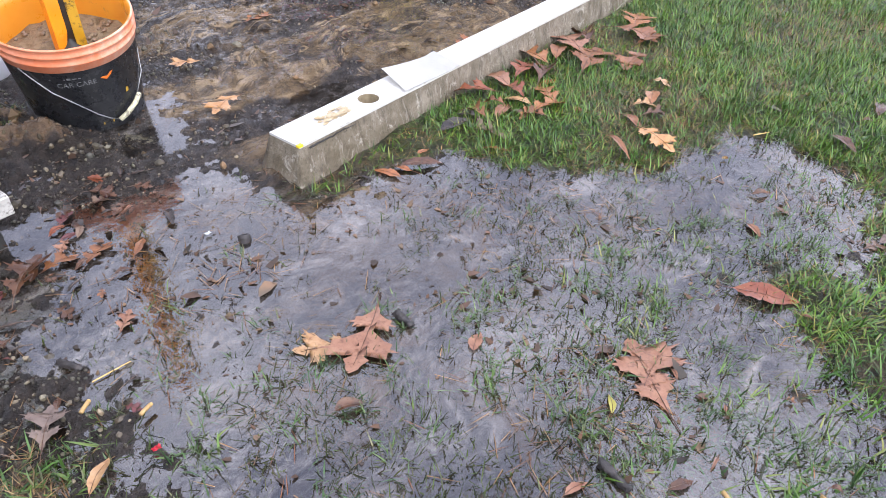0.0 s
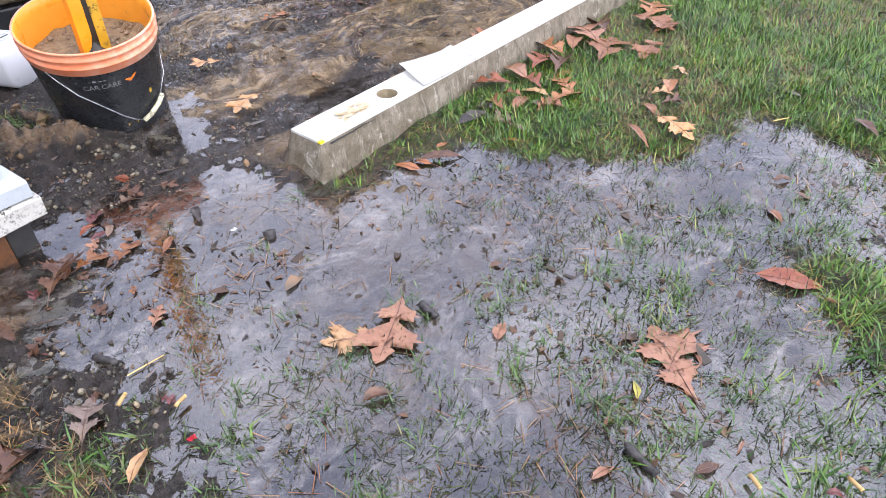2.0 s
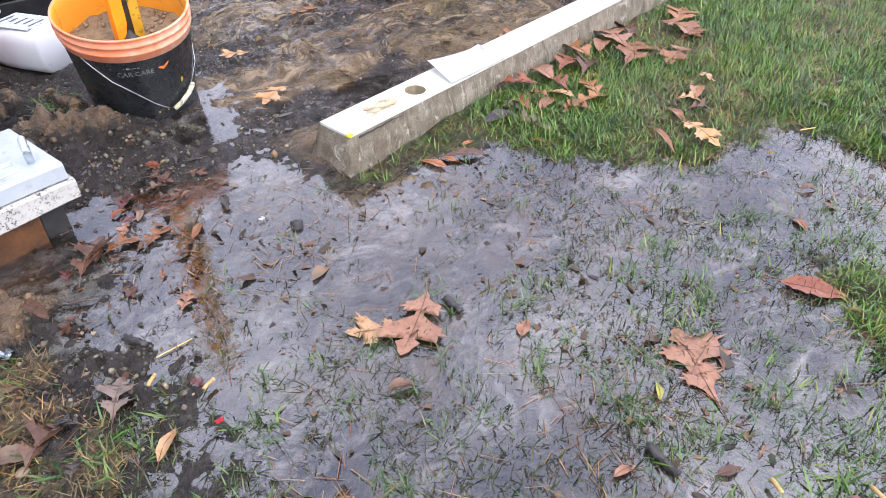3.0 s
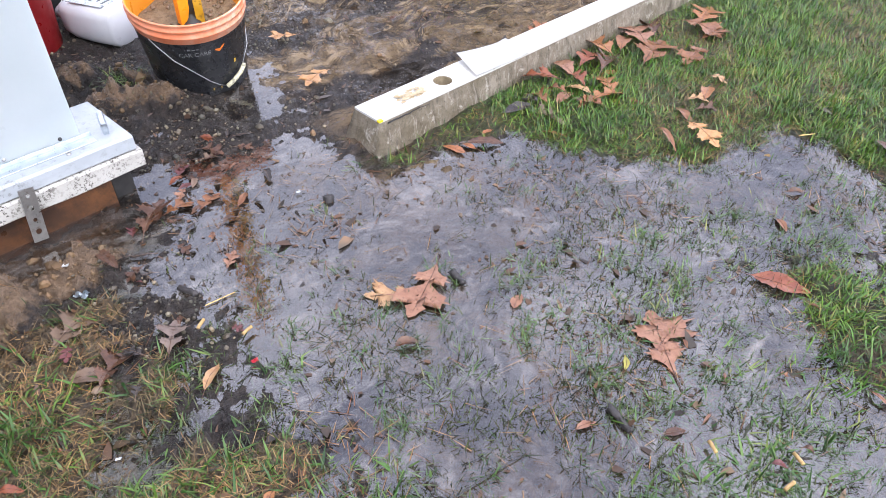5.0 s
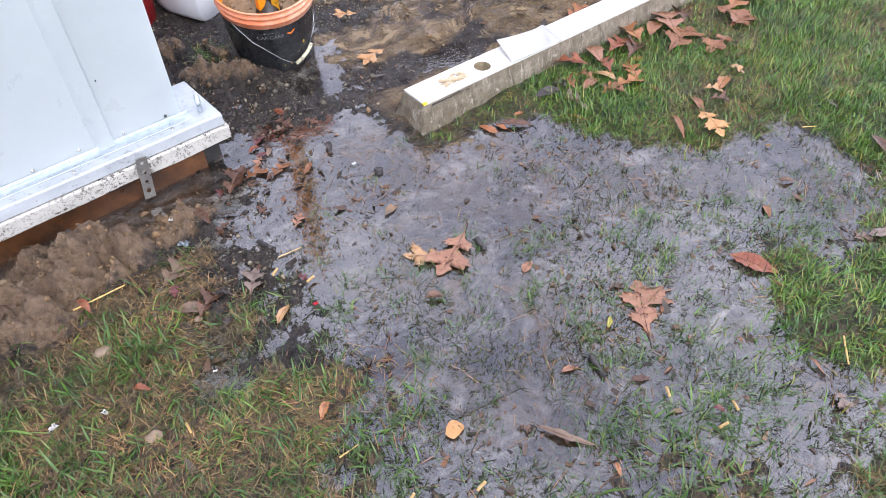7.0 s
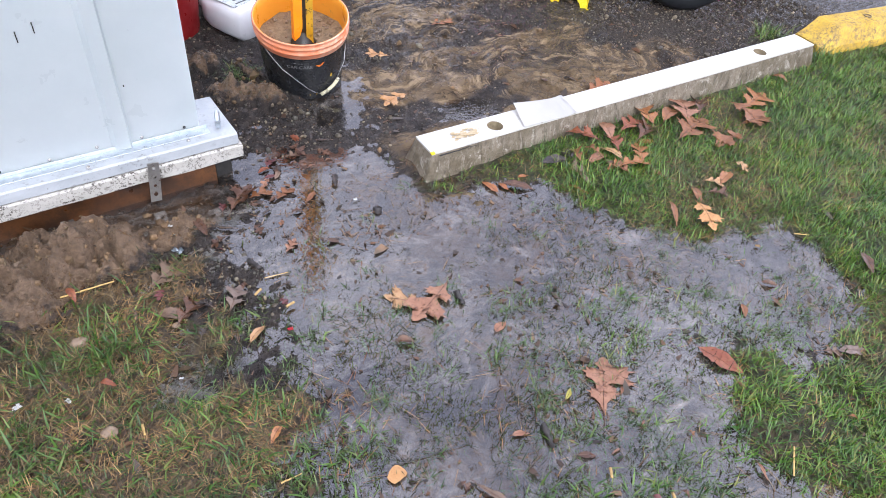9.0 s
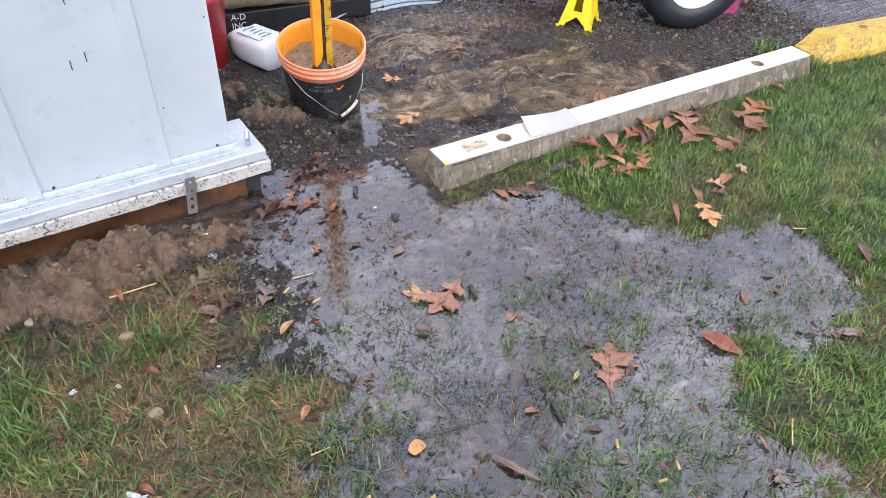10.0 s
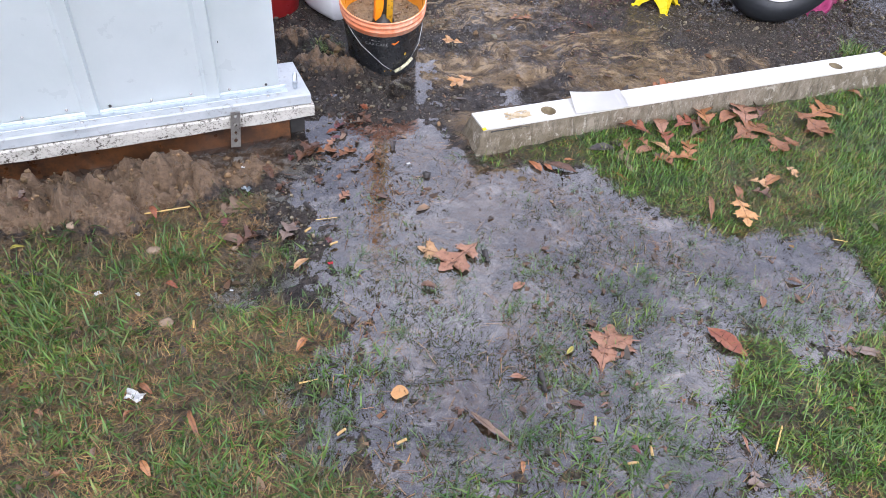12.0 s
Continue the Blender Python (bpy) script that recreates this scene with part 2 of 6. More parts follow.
M_GRIP = surface("cream_grip", (0.62, 0.58, 0.36), (0.75, 0.72, 0.52), 60, 0.5, 0.3, 200, 0.001, (0.06, 0.05, 0.035), 110, 0.5, 0.58)
M_PRINT_GREY = surface("grey_print", (0.16, 0.16, 0.16), (0.26, 0.26, 0.26), 70, 0.4, 0.05, 200, dirt=(0.05, 0.05, 0.05), dirt_scale=160, dirt_lo=0.5)
M_PRINT_ORANGE = surface("orange_print", (0.75, 0.16, 0.02), (0.8, 0.2, 0.03), 60, 0.4, 0.05, 200)
M_PRINT_YELLOW = surface("yellow_print", (0.55, 0.36, 0.05), (0.45, 0.26, 0.03), 60, 0.45, 0.05, 200)
M_STAKE_YELLOW = surface("worn_yellow_stake", (0.42, 0.23, 0.012), (0.54, 0.32, 0.02), 20, 0.45, 0.2, 160, 0.001, (0.03, 0.025, 0.016), 42, 0.56, 0.64)
M_STAKE_ORANGE = surface("orange_stake", (0.85, 0.30, 0.012), (0.80, 0.24, 0.01), 16, 0.4, 0.15, 160, 0.001, (0.62, 0.34, 0.05), 30, 0.55, 0.7)
M_STAKE_BLACK = surface("black_stake", (0.012, 0.011, 0.01), (0.03, 0.026, 0.02), 40, 0.4, 0.3, 160)
M_RED = surface("red_plastic", (0.36, 0.018, 0.022), (0.44, 0.03, 0.03), 12, 0.4, 0.1, 120, 0.001, (0.58, 0.16, 0.16), 60, 0.7, 0.78)
M_JUG = surface("white_jug_plastic", (0.66, 0.66, 0.68), (0.74, 0.74, 0.75), 10, 0.4, 0.1, 120, 0.001, (0.2, 0.19, 0.18), 50, 0.68, 0.76)
M_LABEL = surface("grey_label", (0.50, 0.54, 0.54), (0.62, 0.66, 0.66), 30, 0.45, 0.05, 120, dirt=(0.14, 0.17, 0.17), dirt_scale=90, dirt_lo=0.52, dirt_hi=0.6)
M_INK = surface("dark_ink", (0.03, 0.035, 0.035), (0.05, 0.055, 0.055), 80, 0.5, 0.05, 200)
M_CARPET = surface("beige_carpet", (0.30, 0.24, 0.14), (0.44, 0.37, 0.24), 70, 0.95, 1.0, 700, 0.006, (0.13, 0.11, 0.06), 30, 0.55, 0.75)
M_BLACKPLASTIC = surface("black_plastic", (0.009, 0.009, 0.01), (0.018, 0.018, 0.019), 20, 0.4, 0.1, 120)
M_MAT_GREY = surface("grey_blue_fabric", (0.22, 0.28, 0.31), (0.33, 0.39, 0.42), 60, 0.85, 0.5, 500, 0.002)
M_MAT_DARK = surface("dark_fabric_stripe", (0.025, 0.032, 0.04), (0.05, 0.06, 0.07), 60, 0.85, 0.5, 500, 0.002)
M_TYRE = surface("black_rubber", (0.012, 0.014, 0.017), (0.022, 0.025, 0.028), 18, 0.42, 0.3, 150, 0.001)
M_RIM = surface("white_wheel_paint", (0.78, 0.78, 0.78), (0.72, 0.72, 0.72), 16, 0.35, 0.05, 100)
M_PINK = surface("pink_tarp", (0.48, 0.05, 0.19), (0.58, 0.09, 0.26), 14, 0.42, 0.2, 90, 0.002, (0.2, 0.03, 0.08), 30, 0.58, 0.68)
M_YELLOW = surface("yellow_gloss_paint", (0.80, 0.60, 0.005), (0.86, 0.66, 0.02), 10, 0.3, 0.05, 90)
M_STONE = surface("pale_stone", (0.18, 0.125, 0.082), (0.29, 0.21, 0.145), 60, 0.6, 0.5, 260, 0.002)
M_PEBBLE = blade_material("wet_pebbles", [(0.03, 0.028, 0.026), (0.10, 0.085, 0.07), (0.05, 0.042, 0.036), (0.22, 0.19, 0.15), (0.04, 0.04, 0.04)], 0.3)
M_CRUMB = blade_material("soil_crumbs", [(0.085, 0.056, 0.035), (0.16, 0.108, 0.068), (0.12, 0.080, 0.052), (0.19, 0.130, 0.086)], 0.7)
M_DARKSTEEL = surface("dark_chassis_steel", (0.015, 0.014, 0.014), (0.04, 0.034, 0.03), 14, 0.6, 0.3, 90)


# ---- building helpers ----
def mesh_from(bm, name, material, smooth=False):
    me = bpy.data.meshes.new(name)
    bmesh.ops.recalc_face_normals(bm, faces=bm.faces)
    bm.to_mesh(me)
    bm.free()
    me.materials.append(material)
    if smooth:
        for p in me.polygons:
            p.use_smooth = True
    return me


def part(name, bm, material, parent, label="", smooth=False):
    """One mesh object under a thing or under a part."""
    ob = new(name, mesh_from(bm, name, material, smooth))
    ob.parent = parent
    if label:
        tagged(ob, label)
    return ob


def thing(name, m, label, category, group="", kind=""):
    """An empty at the thing's base, which carries its parts."""
    ob = new(name)
    ob.empty_display_size = 0.05
    ob.matrix_world = m
    return tagged(ob, label, category, group, kind)


def single(name, bm, material, m, label, category, group="", kind="", smooth=False):
    ob = new(name, mesh_from(bm, name, material, smooth))
    ob.matrix_world = m
    return tagged(ob, label, category, group, kind)


def box(bm, x0, x1, y0, y1, z0, z1, bevel=0.0, segments=2, m=None):
    made = bmesh.ops.create_cube(bm, size=1.0)
    bmesh.ops.scale(bm, vec=(x1 - x0, y1 - y0, z1 - z0), verts=made["verts"])
    bmesh.ops.translate(bm, vec=((x0 + x1) / 2, (y0 + y1) / 2, (z0 + z1) / 2), verts=made["verts"])
    verts = made["verts"]
    if bevel:
        edges = list({e for v in verts for e in v.link_edges})
        out = bmesh.ops.bevel(bm, geom=edges, offset=bevel, segments=segments, affect="EDGES", profile=0.6)
        verts = list({v for f in out["faces"] for v in f.verts} | {v for v in verts if v.is_valid})
    if m is not None:
        bmesh.ops.transform(bm, matrix=m, verts=verts)
    return verts


def lathe(bm, profile, n=48, m=None, a0=0.0, a1=2 * math.pi):
    """Turns (radius, height) pairs about z."""
    full = abs(a1 - a0 - 2 * math.pi) < 1e-6
    count = n if full else n + 1
    rings = []
    for r, z in profile:
        ring = []
        for i in range(count):
            a = a0 + (a1 - a0) * i / n
            p = Vector((r * math.cos(a), r * math.sin(a), z))
            ring.append(bm.verts.new(m @ p if m is not None else p))
        rings.append(ring)
    for lo, hi in zip(rings, rings[1:]):
        for i in range(n):
            j = (i + 1) % count
            bm.faces.new((lo[i], lo[j], hi[j], hi[i]))
    return rings


def tube(bm, points, radius, n=8, taper=1.0):
    """A round bar along points."""
    pts = [Vector(p) for p in points]
    rings = []
    for i, p in enumerate(pts):
        d = (pts[min(i + 1, len(pts) - 1)] - pts[max(i - 1, 0)]).normalized()
        side = d.cross(Vector((0, 0, 1)))
        side = side.normalized() if side.length > 1e-4 else Vector((1, 0, 0))
        up = side.cross(d)
        r = radius * (1 + (taper - 1) * i / max(1, len(pts) - 1))
        rings.append([bm.verts.new(p + r * (math.cos(2 * math.pi * k / n) * side + math.sin(2 * math.pi * k / n) * up)) for k in range(n)])
    for a, b in zip(rings, rings[1:]):
        for k in range(n):
            bm.faces.new((a[k], a[(k + 1) % n], b[(k + 1) % n], b[k]))
    bm.faces.new(rings[0][::-1])
    bm.faces.new(rings[-1])


def lattice_noise(x, y, seed=0):
    """Smooth value noise on arrays, 0 to 1."""
    xi, yi = np.floor(x).astype(np.int64), np.floor(y).astype(np.int64)
    fx, fy = x - xi, y - yi
    fx, fy = fx * fx * (3 - 2 * fx), fy * fy * (3 - 2 * fy)

    def h(i, j):
        k = (i * 374761393 + j * 668265263 + seed * 974711) & 0x7FFFFFFF
        k = ((k ^ (k >> 13)) * 1274126177) & 0x7FFFFFFF
        return ((k ^ (k >> 16)) & 0xFFFF) / 65535.0

    return (h(xi, yi) * (1 - fx) + h(xi + 1, yi) * fx) * (1 - fy) + (h(xi, yi + 1) * (1 - fx) + h(xi + 1, yi + 1) * fx) * fy


def fbm(x, y, scale, octaves=4, seed=0, gain=0.5):
    total, amp, norm = 0.0, 1.0, 0.0
    for o in range(octaves):
        total = total + amp * lattice_noise(x * scale + 17.3 * o, y * scale - 9.1 * o, seed + o)
        norm += amp
        amp *= gain
        scale *= 2.03
    return total / norm


def step(a, lo, hi):
    t = np.clip((a - lo) / (hi - lo), 0, 1)
    return t * t * (3 - 2 * t)


# ---- the ground: one sheet ----
PUDDLE = [(0.69, 1.08), (0.73, 1.02), (0.84, 0.99), (1.02, 0.89), (1.04, 0.757), (1.10, 0.63), (1.166, 0.545), (1.285, 0.484), (1.43, 0.438), (1.53, 0.42), (1.58, 0.36), (1.54, 0.25), (1.40, 0.175),
          (1.28, 0.10), (1.16, 0.10), (1.13, 0.20), (1.00, 0.25), (0.93, 0.20), (0.965, 0.15), (0.865, 0.105), (0.85, 0.00), (0.86, -0.06), (0.88, -0.18), (0.60, -0.16), (0.44, 0.02), (0.24, 0.04), (0.08, 0.16),
          (0.02, 0.29), (-0.02, 0.36), (0.02, 0.43), (0.11, 0.47), (0.16, 0.52), (0.10, 0.58), (0.02, 0.63), (-0.03, 0.69), (0.04, 0.78), (-0.01, 0.87), (0.03, 0.94), (0.05, 1.00), (0.12, 1.08), (0.20, 1.14), (0.22, 1.27), (0.30, 1.36), (0.40, 1.39), (0.49, 1.34), (0.55, 1.25), (0.63, 1.16)]


def inside(poly, x, y):
    """Signed distance to an outline, above zero inside."""
    best, sign = np.full(np.shape(x), 1e9), np.zeros(np.shape(x), bool)
    for (ax, ay), (bx, by) in zip(poly, poly[1:] + poly[:1]):
        ex, ey = bx - ax, by - ay
        t = np.clip(((x - ax) * ex + (y - ay) * ey) / (ex * ex + ey * ey), 0, 1)
        best = np.minimum(best, np.hypot(x - ax - t * ex, y - ay - t * ey))
        cross = (ay > y) != (by > y)
        with np.errstate(divide="ignore", invalid="ignore"):
            sign ^= cross & (x < (bx - ax) * (y - ay) / (by - ay if by != ay else 1e-9) + ax)
    return np.where(sign, best, -best)


def blob(x, y, cx, cy, r):
    return np.exp(-((x - cx) ** 2 + (y - cy) ** 2) / (r * r))


def zones(x, y):
    """Heights and kinds of ground at x, y."""
    far = step(np.hypot(x - 0.8, y - 0.6), 2.5, 6.0)
    sd = inside(PUDDLE, x, y) + 0.13 * (fbm(x, y, 6, 4, 5) - 0.5) + 0.15 * (fbm(x, y, 20, 3, 15) - 0.5) * (1 - step(x, 0.75, 0.95)) + 0.10 * (fbm(x, y, 17, 3, 14) - 0.5) * step(x, 0.75, 0.95)
    behind = step(y, 1.06, 1.16) * step(x, 0.25, 0.55) + step(y, 1.30, 1.42) * (1 - step(x, 0.25, 0.55))
    behind = np.clip(behind, 0, 1)
    tar = behind * step(x + 0.5 * (y - 1.2) + 0.5 * (fbm(x, y, 3, 3, 8) - 0.5), 1.9, 2.4)
    warp = 0.12 * (fbm(x, y, 4, 3, 21) - 0.5), 0.12 * (fbm(x, y, 4, 3, 22) - 0.5)
    band = fbm(x * 0.8 + warp[0] * 3, y * 1.6 + warp[1] * 3, 3.2, 4, 31)
    pool = step(sd, -0.01, 0.04)
    behind = behind * (1 - pool)
    silt = behind * step(band, 0.30, 0.45) * step(x, 0.62, 0.8) * (1 - tar) * (1 - step(y, 2.05, 2.4))
    mound = step(1.29 - y, -0.02, 0.03) * step(y - 0.30 * (fbm(x, y, 6, 4, 3) - 0.5) - 0.06 * step(x, -0.12, -0.02), 0.94, 1.06) * step(0.10 - x + 0.1 * (fbm(x, y, 9, 2, 4) - 0.5), -0.02, 0.07)
    mound = mound * step(x, -2.2, -1.4)
    mound = mound * (1 - 0.95 * step(x, -0.13, -0.02) * step(y, 1.13, 1.20)) * (1 - 0.6 * blob(x, y, -0.12, 1.24, 0.05))
    clods = blob(x, y, 0.39, 1.70, 0.11) + 0.8 * blob(x, y, 0.33, 1.86, 0.11) + 0.6 * blob(x, y, 0.47, 1.60, 0.05)
    lawn = (1 - behind) * (1 - np.clip(mound * 1.6, 0, 1)) * step(-sd, -0.015, 0.04)
    drab = (1 - step(y + 0.25 * (fbm(x, y, 6, 3, 6) - 0.5), 0.98, 1.10) * step(x, -0.10, 0.02)) * (1 - step(y, 1.10, 1.16)) + step(x, 0.5, 0.8)
    lawn = lawn * np.clip(drab, 0, 1)
    silt = np.maximum(silt, step(sd, -0.01, 0.05) * step(fbm(x, y, 5, 3, 33), 0.30, 0.52) * step(x, 0.12, 0.3) * (1 - step(y, 1.12, 1.25) * (1 - step(x, 0.52, 0.6))))
    fine, lump = fbm(x, y, 45, 4, 11) - 0.5, fbm(x, y, 14, 3, 12) - 0.5
    z = np.where(sd > 0, -0.002 - 0.008 * step(sd, 0, 0.16), -0.002 + 0.020 * step(-sd, 0, 0.20))
    z = z * (1 - behind) + behind * (0.0075 + 0.004 * silt + 0.010 * tar - 0.017 * blob(x, y, 1.02, 1.34, 0.10) - 0.012 * blob(x, y, 0.78, 1.62, 0.07) - 0.012 * blob(x, y, 1.5, 1.62, 0.10)
                                     - 0.020 * blob(x, y, 0.62, 1.5, 0.12) - 0.012 * blob(x, y, 1.22, 1.84, 0.07))
    flow = fbm(x + 2.2 * warp[0], y * 1.5 + 2.2 * warp[1], 9, 4, 35)
    z = z + 0.013 * (np.abs(flow - 0.5) * 2 - 0.16) * silt * behind
    rough = 1.05 - 0.45 * silt * behind - 0.35 * step(x, 0.75, 0.9) * (1 - step(y, 1.0, 1.1)) + 0.75 * (1 - step(x, 0.36, 0.5)) * step(y, 0.45, 0.7) * (1 - step(y, 1.14, 1.22) * pool)
    z = z + (0.016 * fine + 0.014 * lump + 0.006 * (fbm(x, y, 95, 2, 13) - 0.5)) * rough
    z = z - 0.034 * step(y, 1.12, 1.24) * (1 - step(x, 0.05, 0.2)) * (1 - step(y, 1.36, 1.45))
    z = z + 0.003 * step(fbm(x, y, 6, 2, 40), 0.50, 0.62) * step(0.62 - y, 0.0, 0.2) * step(sd, 0, 0.05)
    z = z + 0.008 * blob(x, y, 0.30, 1.13, 0.06) + 0.012 * blob(x, y, 0.48, 1.08, 0.04)
    z = z - 0.006 * blob(x, y, 0.28, 1.12, 0.24) - 0.012 * blob(x, y, 0.56, 1.22, 0.10) - 0.009 * blob(x, y, 0.40, 1.28, 0.08) - 0.012 * blob(x, y, 0.28, 1.2, 0.05)
    z = z + mound * (0.006 + 0.044 * step(1.25 - y, 0.0, 0.07) * (0.10 + 1.1 * step(fbm(x, y, 13, 3, 90), 0.42, 0.58) + 0.45 * step(fbm(x, y, 34, 2, 91), 0.42, 0.58)) + 0.07 * fine) + clods * (0.040 * step(fbm(x, y, 13, 3, 92), 0.40, 0.58) + 0.015 * step(fbm(x, y, 34, 2, 93), 0.42, 0.58) + 0.03 * fine + 0.008) * behind
    z = z - 0.9 * pool * np.maximum(z + 0.002, 0) * (1 - step(y, 0.70, 0.85)) * step(x, 0.05, 0.14)
    gritty = np.clip(blob(x, y, 0.09, 0.90, 0.15) + 0.7 * blob(x, y, 0.02, 0.62, 0.08), 0, 1) * step(x, -0.06, 0.02)
    z = z + gritty * (0.0145 + 0.024 * (fbm(x, y, 70, 3, 94) - 0.5) + 0.012 * (fbm(x, y, 24, 2, 95) - 0.5))
    z = z + pool * blob(x, y, 0.44, 1.27, 0.13) * (0.024 * (fbm(x, y, 22, 3, 96) - 0.46) + 0.012 * (fbm(x, y, 70, 2, 97) - 0.5))
    lawn = np.maximum(lawn, 0.8 * step(z, -0.002, 0.004) * step(0.52 - y, 0.0, 0.15) * (sd > 0))
    trough = step(x, -0.30, -0.10) * (1 - step(x, 0.10, 0.20)) * step(y, 1.09, 1.16) * (1 - step(y, 1.27, 1.30))
    z = z * (1 - far) + 0.02 * far
    return z, np.clip(lawn, 0, 1), np.clip(mound + 0.9 * trough + 0.8 * clods * step(fbm(x, y, 13, 3, 92), 0.45, 0.55), 0, 1), silt, tar, sd


def axis_steps(lo, hi, pitch, reach):
    inner = np.arange(lo, hi + 1e-6, pitch)
    outer, d, grow = [], 0.0, pitch
    while d < reach:
        grow *= 1.3
        d += grow
        outer.append(d)
    outer = np.array(outer)
    return np.concatenate((lo - outer[::-1], inner, hi + outer))


def sheet(name, xs, ys, z):
    """A grid mesh over xs and ys."""
    nx, ny = len(xs), len(ys)
    me = bpy.data.meshes.new(name)
    gx, gy = np.meshgrid(xs, ys)
    co = np.stack((gx, gy, z), -1).reshape(-1, 3)
    i = (np.arange(ny - 1)[:, None] * nx + np.arange(nx - 1)[None]).ravel()
    faces = np.stack((i, i + 1, i + nx + 1, i + nx), -1)
    raw_mesh(me, co, faces)
    return me


def raw_mesh(me, co, faces):
    k = faces.shape[1]
    me.vertices.add(len(co))
    me.vertices.foreach_set("co", np.ascontiguousarray(co, np.float32).ravel())
    me.loops.add(faces.size)
    me.loops.foreach_set("vertex_index", np.ascontiguousarray(faces, np.int32).ravel())
    me.polygons.add(len(faces))
    me.polygons.foreach_set("loop_start", np.arange(0, faces.size, k, dtype=np.int32))
    me.polygons.foreach_set("use_smooth", np.ones(len(faces), bool))
    me.update(calc_edges=True)
    me.validate()


XS, YS = axis_steps(-0.75, 3.0, 0.0075, 300.0), axis_steps(-0.55, 2.6, 0.0075, 300.0)
GX, GY = np.meshgrid(XS, YS)
GZ, LAWN, SAND, SILT, TAR, _ = zones(GX, GY)
THATCH = LAWN * step(GX + 0.1 * GY, 0.85, 1.1)
TURF = LAWN * np.maximum(step(np.hypot(GX - 1.2, GY - 0.3), 1.9, 2.5), step(0.5 * GX - 1.30 - GY, -0.1, 0.2))
ground_mesh = sheet("ground", XS, YS, GZ)
for key, field in (("lawn", LAWN), ("sand", SAND), ("silt", SILT), ("tar", TAR), ("turf", TURF), ("thatch", THATCH)):
    ground_mesh.attributes.new(key, "FLOAT", "POINT").data.foreach_set("value", np.ascontiguousarray(field, np.float32).ravel())
ground_mesh.materials.append(M_GROUND)
tagged(new("ground", ground_mesh), "waterlogged muddy ground with lawn, silt and wet tarmac", "ground", kind="structure")


def height(x, y):
    return float(zones(np.array([x]), np.array([y]))[0][0])


wx, wy = np.linspace(-0.6, 2.7, 60), np.linspace(-0.8, 2.6, 60)
water_mesh = sheet("water", wx, wy, np.zeros((60, 60)))
water_mesh.materials.append(M_WATER)
water = tagged(new("water", water_mesh), "shallow murky puddle water mirroring the grey sky", "puddle", kind="structure")
water.visible_shadow = False


# ---- the white concrete wheel stop ----
def plate_with_hole(bm, x0, x1, y0, y1, z, cx, cy, r, n=32):
    """A flat rectangle with a round hole."""
    angles = sorted([2 * math.pi * i / n for i in range(n)] + [math.atan2(y - cy, x - cx) % (2 * math.pi) for x in (x0, x1) for y in (y0, y1)])
    inner, outer = [], []
    for a in angles:
        c, s = math.cos(a), math.sin(a)
        tx = ((x1 if c > 0 else x0) - cx) / c if abs(c) > 1e-9 else 1e9
        ty = ((y1 if s > 0 else y0) - cy) / s if abs(s) > 1e-9 else 1e9
        t = min(tx, ty)
        inner.append(bm.verts.new((cx + r * c, cy + r * s, z)))
        outer.append(bm.verts.new((cx + t * c, cy + t * s, z)))
    for i in range(len(angles)):
        j = (i + 1) % len(angles)
        bm.faces.new((inner[i], outer[i], outer[j], inner[j]))
    return inner


